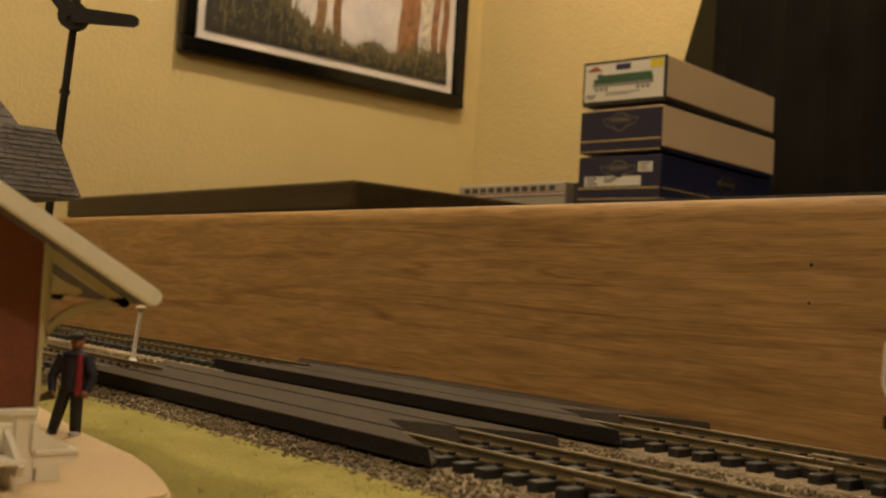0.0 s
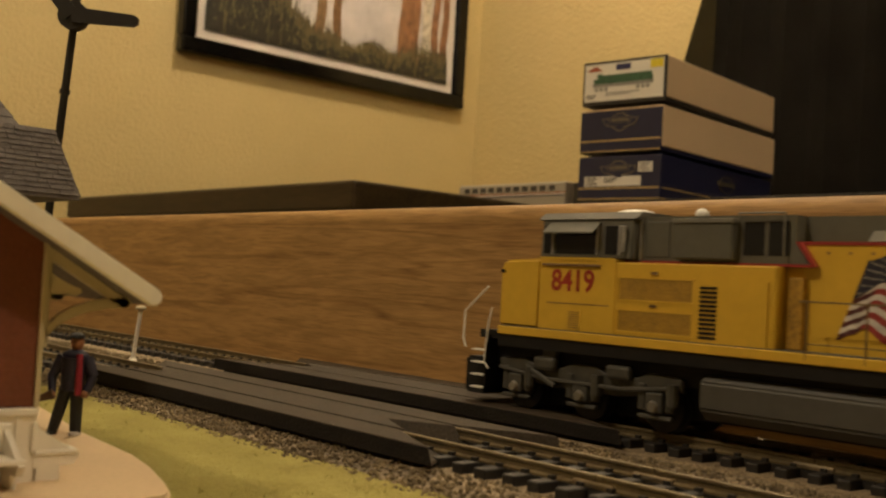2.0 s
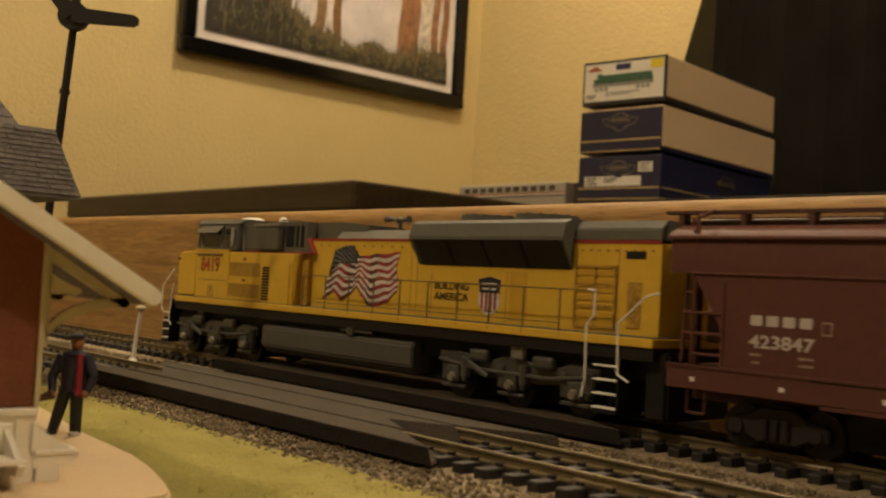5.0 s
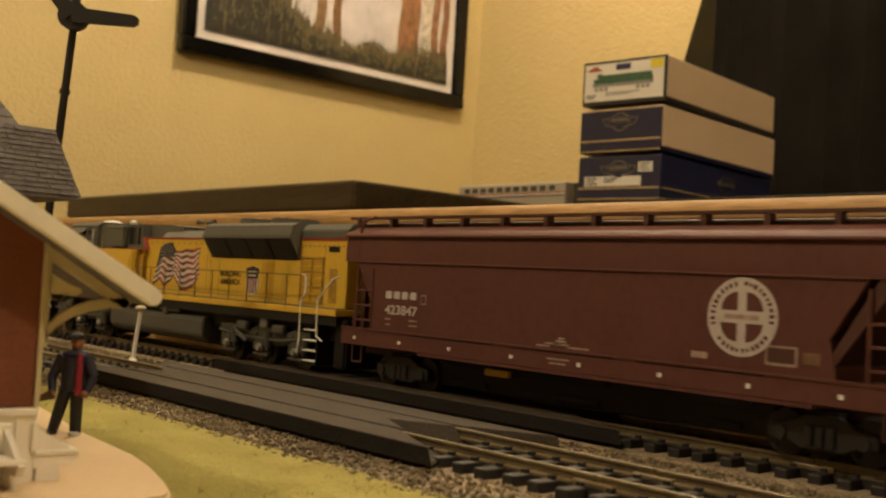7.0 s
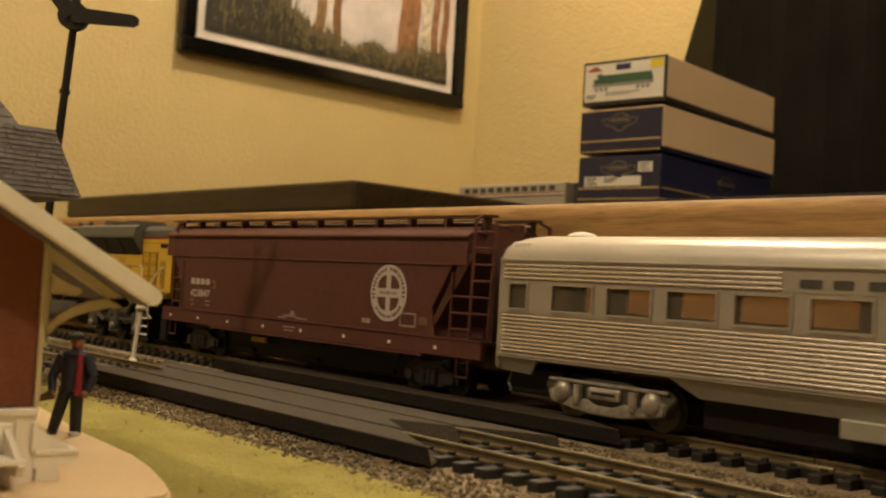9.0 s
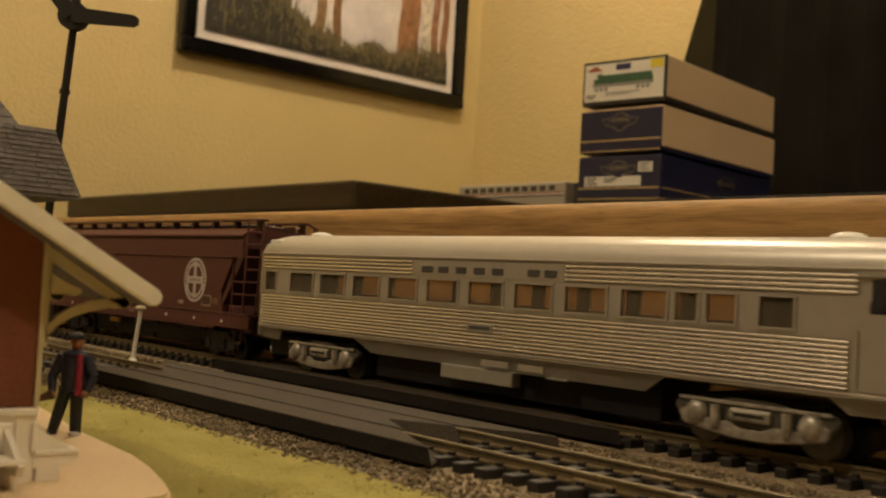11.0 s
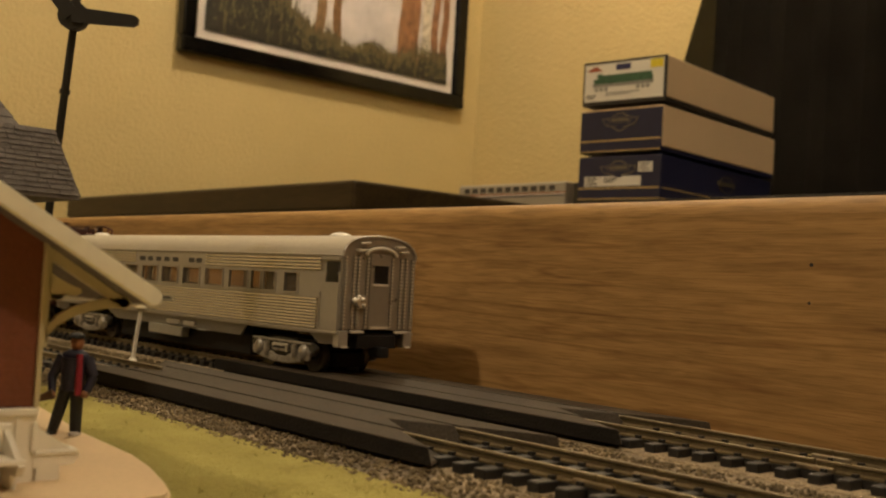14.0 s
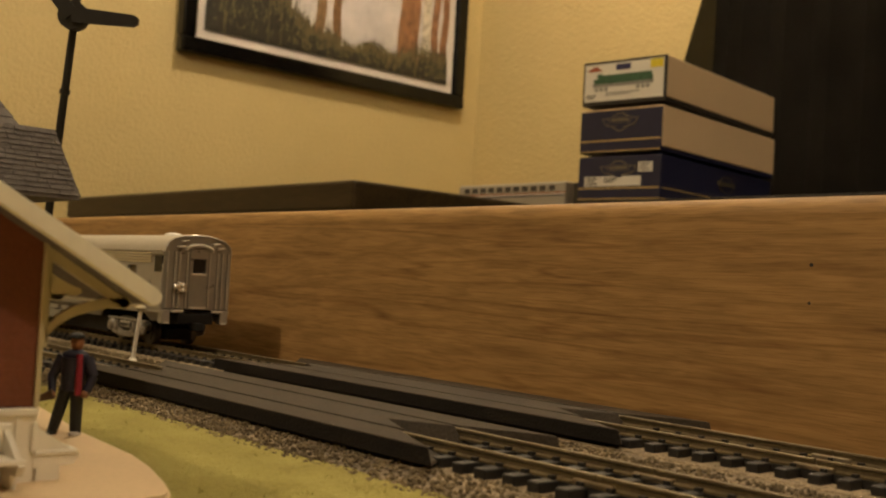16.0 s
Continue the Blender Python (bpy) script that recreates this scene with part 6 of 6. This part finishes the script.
M["stencil_dim"] = material("stencil_faint", (0.15, 0.085, 0.04), 0.6, vary=0.3, scale=400)


def coach_truck(parent, ox, cx):
    t = new("truck")
    t.parent = parent
    t.location = ((cx - ox) * 0.001, 0, 0)
    for s in (-1, 1):
        y0, y1 = sorted((s * 12.6, s * 15.0))
        pts = [(-22, 9.0), (-19, 11.2), (-10, 10.8), (-6, 11.8), (6, 11.8), (10, 10.8), (19, 11.2), (22, 9.0), (20, 6.0), (12, 6.2), (6, 5.2), (-6, 5.2), (-12, 6.2), (-20, 6.0)]
        f = part("side_frame", bevelled(mmp(0, pts, "y", y0, y1), 0.5, 2), M["truck_shade"], t, "cast side frame in a shaded silver", True)
        # the worn bright equaliser hangs below and in front of the frame
        eq = [(-20, 7.6), (-17, 8.4), (-12.5, 6.6), (-9.5, 5.6), (-6.5, 6.4), (-3.0, 5.0), (3.0, 5.0), (6.5, 6.4), (9.5, 5.6), (12.5, 6.6), (17, 8.4), (20, 7.6), (19, 4.6), (12, 3.4), (5, 2.4), (-5, 2.4), (-12, 3.4), (-19, 4.6)]
        part("equaliser", bevelled(mmp(0, eq, "y", *sorted((s * 14.6, s * 15.8))), 0.4, 2), M["silver_truck"], f, "worn bright equaliser bar", True)
        for dx in (-15, 15):
            bm = bmesh.new()
            blob(bm, (dx * 0.001, s * 0.0150, 0.0072), 0.0036, 0.9, 0.55, 0.95)
            part("journal_box", bm, M["silver_truck"], f, "", True)
        part("swing_hanger", mmb(0, -5.5, 5.5, *sorted((s * 14.6, s * 16.4)), 6.6, 9.8, 0.8), M["silver_truck"], f)
        part("hanger_slot", mmb(0, -4, 4, *sorted((s * 16.2, s * 16.5)), 7.8, 8.6), M["truck_dark"], f)
        for dx in (-9.4, 9.4):
            part("spring", rod(bmesh.new(), (dx * 0.001, s * 0.0154, 0.0048), (dx * 0.001, s * 0.0154, 0.0098), 0.0014, 8), M["silver_truck"], f)
        # Dark plates stand in for the shade in the frame's openings.
        for dx in (-7.8, -11.5, 8, 11.8):
            part("gap_shade", mmb(0, dx - 0.7, dx + 0.7, *sorted((s * 14.8, s * 15.1)), 6.2, 9.6), M["truck_dark"], f)
        part("brake_hanger", mmr(0, [(-20, s * 15.2, 10.6), (20, s * 15.2, 10.6)], 0.5), M["silver_truck"], f)
    part("bolster", mmb(0, -16, 16, -11, 11, 6, 12), M["frame_black"], t)
    # Added black core in place of the shade behind the coach wheels.
    part("shade_core", mmb(0, -24, 24, -6.5, 6.5, 2.6, 8.0, 0.5), M["frame_black"], t)
    for dx in (-15, 15):
        wheelset(t, dx, 5.6, 12.4, M["wheel_steel"])


def passenger_coach():
    ox = 488.0
    t = thing("passenger_coach", (ox * 0.001, 0, 0), "silver fluted model passenger coach with dark windows", "passenger coach")
    P = lambda nm, bm, m, label="", par=None, smooth=False: part(nm, bm, M[m], par or t, label, smooth)
    x0, x1 = 361.5, 614.5
    wins = [(367.0, 373.6)] + [(383.5 + 19.35 * k, 397.6 + 19.35 * k) for k in range(9)] + [(555.2, 561.6), (564.3, 572.2), (578.6, 587.2)]
    zl, zh = 29.4, 36.3
    for s in (-1, 1):
        yy = lambda a, b: (min(s * a, s * b), max(s * a, s * b))
        bm = bmesh.new()
        def add(a, b, z0, z1, y=(16.2, 17.0)):
            block(bm, (a - ox) * 0.001, (b - ox) * 0.001, yy(*y)[0] * 0.001, yy(*y)[1] * 0.001, z0 * 0.001, z1 * 0.001)
        add(x0 + 1, x1 - 1, zh, 37.4), add(x0 + 1, x1 - 1, 37.4, 42.6, (16.0, 16.5)), add(x0 + 1, x1 - 1, 42.6, 43.2)
        add(x0 + 1, 601, 16.4, 28.0, (16.0, 16.5)), add(601, x1 - 1, 16.4, 28.0), add(x0 + 1, x1 - 1, 28.0, zl), add(x0 + 1, x1 - 1, 15.2, 16.4)
        edges = [x0 + 1] + [w for p in wins for w in p] + [604.8]
        for a, b in zip(edges[0::2], edges[1::2]):
            add(a, b, zl, zh)
        add(604.8, x1 - 1, zl, 33.6)
        add(612.6, x1 - 1, 33.6, zh)
        side = P("side_wall", bm, "silver", "silver coach side with window openings")
        for a, b in wins:
            fr = bmesh.new()
            for q in ((a - 0.7, b + 0.7, zh, zh + 0.7), (a - 0.7, b + 0.7, zl - 0.7, zl), (a - 0.7, a, zl, zh), (b, b + 0.7, zl, zh)):
                block(fr, (q[0] - ox) * 0.001, (q[1] - ox) * 0.001, yy(16.9, 17.35)[0] * 0.001, yy(16.9, 17.35)[1] * 0.001, q[2] * 0.001, q[3] * 0.001)
            w = P("window", fr, "silver", "silver window frame", side)
            P("pane", mmb(ox, a, b, *yy(16.3, 16.5), zl, zh), "coach_glass", "window pane with reflected haze in its tan tint", w)
        # fluting
        for k in range(10):
            z = 17.2 + k * 1.12
            bm = bmesh.new()
            rod(bm, ((x0 + 3 - ox) * 0.001, s * 0.01712, z * 0.001), ((600.5 - ox) * 0.001, s * 0.01712, z * 0.001), 0.00036, 12)
            P("flute", bm, "silver_flute", "", side, True)
        for k in range(4):
            z = 38.1 + k * 1.25
            for a, b in ((x0 + 3, 453.5), (518.5, 602.0)):
                bm = bmesh.new()
                rod(bm, ((a - ox) * 0.001, s * 0.01712, z * 0.001), ((b - ox) * 0.001, s * 0.01712, z * 0.001), 0.00040, 12)
                P("flute", bm, "silver_flute", "", side, True)
        P("letter_board", mmb(ox, 453.5, 518.5, *yy(16.4, 17.2), 37.5, 42.4), "silver", "", side)
        xx = 458.0
        for k in range(8):
            if k != 5:
                w_ = 4.6 if k else 5.4
                P("name_block", mmb(ox, xx, xx + w_, *yy(17.1, 17.3), 38.5, 40.5, 0.3, 1), "print_dark", "dark block in place of a name letter", side)
            xx += 8.0 if k < 5 else 6.4
        P("number_bar", mmb(ox, 480.5, 491.5, *yy(16.4, 17.5), 21.4, 23.8), "silver_dark", "", side)
        P("number_mark", mmb(ox, 481.5, 490.5, *yy(17.3, 17.56), 22.1, 23.1), "print_dark", "", side)
        # vestibule door
        door = P("vestibule_door", mmb(ox, 601.8, 613.2, *yy(16.9, 17.3), 17.0, 32.4), "silver", "silver vestibule door", side)
        P("door_step", mmb(ox, 601.5, 613.5, *yy(16.9, 17.6), 15.4, 16.4, 0.2, 1), "silver", "", door)
        P("door_top", mmb(ox, 601.8, 613.2, *yy(16.4, 17.4), 41.6, 42.8), "silver", "", door)
        P("door_rail", mmb(ox, 603.5, 613.2, *yy(16.9, 17.4), 32.2, 33.0), "silver", "", door)
        P("door_pane", mmb(ox, 605.2, 612.4, *yy(16.2, 17.06), 33.8, 41.0), "dark_glass", "dark vestibule window", door)
        P("grab_bar", mmr(ox, [(602.6, s * 17.6, 30.2), (602.6, s * 17.6, 18)], 0.25), "silver", "", door)
        # skirt with truck cut-outs
        pts = [(x0 + 1, 11.2), (374, 10.6), (378, 14.8), (423, 14.8), (431, 10.4), (545, 10.4), (552, 14.8), (596, 14.8), (600, 11.4), (x1 - 0.6, 11.8), (x1 - 0.6, 15.8), (x0 + 1, 15.8)]
        bmk = mmp(ox, pts, "y", *yy(15.8, 16.7))
        for v in bmk.verts:
            # the skirt tucks in under the body
            v.co.y -= s * 0.45 * max(0.0, 0.0158 - v.co.z)
        P("skirt", bmk, "silver_dark", "dull silver skirt", side)
        P("skirt_rail", mmb(ox, x0 + 2, 601, *yy(16.6, 17.2), 15.6, 16.4, 0.2, 1), "silver", "", side)
        for a, b, zz in ((468, 499, 8.4), (512, 520, 12.5)):
            P("equipment", mmb(ox, a, b, *yy(12, 16.0), zz - 2.2, 10.6, 0.4), "silver_dark", "underfloor box", side)
        for a, b in ((487, 498), (502, 512)):
            P("vent_plate", mmb(ox, a, b, *yy(16.5, 16.95), 11.6, 13.4), "silver", "", side)
    roof = [(-17.0, 43.2), (-16.8, 45.2), (-15.6, 47.4), (-13.0, 49.2), (-9.0, 50.4), (-4.5, 51.0), (0, 51.2), (4.5, 51.0), (9.0, 50.4), (13.0, 49.2), (15.6, 47.4), (16.8, 45.2), (17.0, 43.2)]
    bm = bmesh.new()
    secs = [(x0 + 0.2, 0.90, 44.0), (x0 + 1.2, 0.955, 43.6), (x0 + 4.0, 0.985, 43.3), (x0 + 8, 1.0, 43.2), (x1 - 3, 1.0, 43.2), (x1 - 0.6, 0.985, 43.2)]
    rings = []
    for x, k, zb in secs:
        rings.append([bm.verts.new(((x - ox) * 0.001, p[0] * k * 0.001, (43.2 + (p[1] - 43.2) * (k if x < 400 else 1) ** 4) * 0.001)) for p in roof])
    for a, b in zip(rings, rings[1:]):
        for i in range(len(roof) - 1):
            bm.faces.new((a[i], a[i + 1], b[i + 1], b[i]))
    bm.faces.new(rings[0][::-1]), bm.faces.new(rings[-1])
    bm.faces.new([r[0] for r in rings] + [r[-1] for r in rings[::-1]])
    bmesh.ops.recalc_face_normals(bm, faces=bm.faces[:])
    rf = P("roof", bm, "silver_roof", "smooth rounded silver roof", smooth=True)
    for s in (-1, 1):
        P("drip_rail", mmb(ox, x0 + 2, x1 - 2, *sorted((s * 16.6, s * 17.5)), 42.9, 43.6, 0.2, 1), "silver", "", rf)
        P("hatch", mmb(ox, 366, 373, *sorted((s * 13.6, s * 15.8)), 46.4, 48.6, 0.4), "white_paint", "small roof step", rf)
    for x in (380.5, 592):
        bm = bmesh.new()
        blob(bm, ((x - ox) * 0.001, -0.002, 0.0510), 0.0046, 1, 0.9, 0.32)
        P("roof_vent", bm, "white_paint", "shiny pale roof vent", rf, True)
    P("floor", mmb(ox, x0 + 2, x1 - 1.5, -15.6, 15.6, 14.4, 16.2), "frame_black", "dark floor pan")
    P("seat_row", mmb(ox, 420, 560, -1.5, 1.5, 16.2, 27.5), "interior", "brown interior seats")
    P("partition", mmb(ox, 575, 577, -15.5, 15.5, 16.2, 42), "interior", "")
    P("centre_sill", mmb(ox, 430, 548, -11, 11, 2.6, 14.6, 0.5), "frame_black", "dark underfloor tanks")
    # front end
    P("front_end", bevelled(mmb(ox, x0, x0 + 1.6, -16.4, 16.4, 11.5, 44.5), 0.5), "silver", "rounded front end")
    # rear end with door, rivet strips and marker lamp
    end = P("rear_end", bevelled(mmp(ox, [(p[0] * 0.985, p[1]) for p in roof] + [(16.8, 17.2), (-16.8, 17.2)], "x", x1 - 1.6, x1 - 0.4), 0.2, 1), "silver_end_shade", "silver rear end wall")
    X = x1 - 0.4
    dr = P("end_door", mmb(ox, X, X + 0.7, -4.6, 4.6, 17.4, 44.6, 0.2, 1), "silver_end_shade", "silver end door")
    P("door_window", mmb(ox, X + 0.6, X + 0.85, -2.9, 3.4, 33.9, 40.4), "dark_glass", "dark door window", dr)
    P("window_sill", mmb(ox, X + 0.5, X + 1.0, -3.3, 3.8, 33.0, 33.9), "bright", "", dr)
    P("kick_plate", mmb(ox, X + 0.5, X + 1.1, -3.6, 4.6, 17.8, 18.6), "bright", "", dr)
    for y in (-15.3, -11.6, -9.6, -5.6, 5.6, 9.8, 12.2, 15.2):
        st = P("rivet_strip", mmb(ox, X, X + 0.5, y - 0.45, y + 0.45, 17.6, 43.6), "silver_end_shade", "", end)
        bm = bmesh.new()
        for k in range(20):
            block(bm, (X + 0.4 - ox) * 0.001, (X + 0.75 - ox) * 0.001, (y - 0.35) * 0.001, (y + 0.35) * 0.001, (18.2 + k * 1.28) * 0.001, (18.75 + k * 1.28) * 0.001)
        tagged(P("rivets", bm, "bright", "", st), kind="stuff")
    bm = bmesh.new()
    arch = [(((X + 0.9) - ox) * 0.001, 0.0068 * math.cos(radians(a)), 0.0440 + 0.0026 * math.sin(radians(a))) for a in range(0, 181, 15)]
    P("door_arch", rods(arch, 0.0007, 8), "bright", "bright arch over the door", end)
    rim = [(((X + 0.3) - ox) * 0.001, p[0] * 0.97 * 0.001, (p[1] - 0.3) * 0.001) for p in roof]
    P("roof_rim", rods(rim, 0.00045, 6), "silver", "", end)
    for y, z in ((-9.0, 45.4), (-7.4, 48.0), (8.4, 47.4), (10.6, 45.6)):
        P("grab_iron", mmr(ox, [(X, y - 1.5, z), (X + 1.3, y - 1.5, z), (X + 1.3, y + 1.5, z + 0.3), (X, y + 1.5, z + 0.3)], 0.42), "bright", "bright grab iron", end)
    mk = bmesh.new()
    rod(mk, ((X + 0.4 - ox) * 0.001, -0.0083, 0.0272), ((X + 2.0 - ox) * 0.001, -0.0083, 0.0272), 0.0027, 16, 0.0023)
    blob(mk, ((X + 2.0 - ox) * 0.001, -0.0083, 0.0280), 0.0011)
    blob(mk, ((X + 2.0 - ox) * 0.001, -0.0079, 0.0259), 0.0010)
    blob(mk, ((X + 1.2 - ox) * 0.001, -0.0112, 0.0274), 0.0013)
    P("marker_lamp", mk, "chrome_lamp", "bright chrome marker lamp", end, True)
    P("lamp_bracket", mmr(ox, [(X + 0.4, -9.2, 24.5), (X + 0.6, -9.2, 18.5)], 0.7), "silver", "", end)
    for y in (-9.4, 10.6):
        P("buffer_bar", mmb(ox, X, X + 1.2, y - 3.0, y + 3.0, 16.0, 17.0, 0.2, 1), "bright", "", end)
    for s in (-1, 1):
        P("end_step", mmb(ox, X - 3.4, X + 0.2, *sorted((s * 12.6, s * 16.8)), 10.8, 17.0, 0.5), "silver", "corner step", end)
        P("end_step_plate", mmb(ox, X - 3.0, X + 0.7, *sorted((s * 13.0, s * 15.4)), 10.8, 11.6), "bright", "", end)
    P("coupler_box", mmb(ox, X - 8, X + 0.5, -9, 9, 10.6, 15.4, 0.4), "frame_black", "")
    P("coupler", mmb(ox, X - 2, X + 6, -1.7, 1.7, 7.6, 11.4, 0.6), "frame_black", "knuckle coupler")
    # Deep black underframe block, also put in for the shade around it.
    P("underframe_shade", mmb(ox, x0 + 2, 384, -11, 11, 4.6, 12.5, 0.6), "frame_black", "black end underframe that also stands in for shade")
    P("coupler", mmb(ox, x0 - 5, x0 + 3, -1.7, 1.7, 7.6, 11.4, 0.6), "frame_black", "knuckle coupler")
    P("air_hose", mmr(ox, [(x0 + 1, -9, 12), (x0 - 0.5, -9.5, 7), (x0 + 1.4, -10, 4.4), (x0 + 3, -10, 6)], 0.4), "wheel_steel", "")
    coach_truck(t, ox, 402.5)
    coach_truck(t, ox, 576.5)
    return t


# Rear end silver is darker than the sides: shade put into its colour.
M["silver_end_shade"] = material("silver_end_shade", (0.34, 0.325, 0.30), 0.3, metal=0.6, vary=0.05, scale=80)
M["chrome_lamp"] = material("chrome_lamp", (0.85, 0.80, 0.72), 0.22, metal=0.7, vary=0.03, scale=100)
# Pale, barely metallic silver: sparkle on the trim is put into the colour.
M["bright"] = material("glint_silver", (0.86, 0.80, 0.70), 0.22, metal=0.25, vary=0.05, scale=100)
M["silver_flute"] = material("silver_flute", (0.88, 0.82, 0.74), 0.27, metal=0.75, vary=0.02, scale=4)
M["silver_roof"] = material("silver_roof", (0.52, 0.49, 0.44), 0.36, metal=0.3, vary=0.04, scale=60)
# Tan tint and slight diffuse put reflected haze into the panes.
M["coach_glass"] = glass_material("coach_glass", (0.82, 0.73, 0.58), 0.945)
loco = locomotive()
hopper = hopper_car()
coach = passenger_coach()
for o in bpy.data.objects:
    if o.name.startswith("pane"):
        o.visible_shadow = False


def s_at(t):
    for (a, sa), (b, sb) in zip(S_ROWS, S_ROWS[1:]):
        if a <= t <= b:
            return sa + (sb - sa) * (t - a) / (b - a)
    return S_ROWS[-1][1]


def motions():
    for v in (loco, hopper, coach):
        x = v.location.x
        walk(v, [(t, pose(x - s, 0, 0)) for t, s in S_ROWS])
    for ax, x, r in WHEELS:
        rows = []
        n = 134
        for i in range(n + 1):
            t = 16.0 * i / n
            rows.append((t, pose(x * 0.001, 0, r * 0.001, 0, -math.degrees(s_at(t) / (r * 0.001)), 0)))
        walk(ax, rows)


motions()
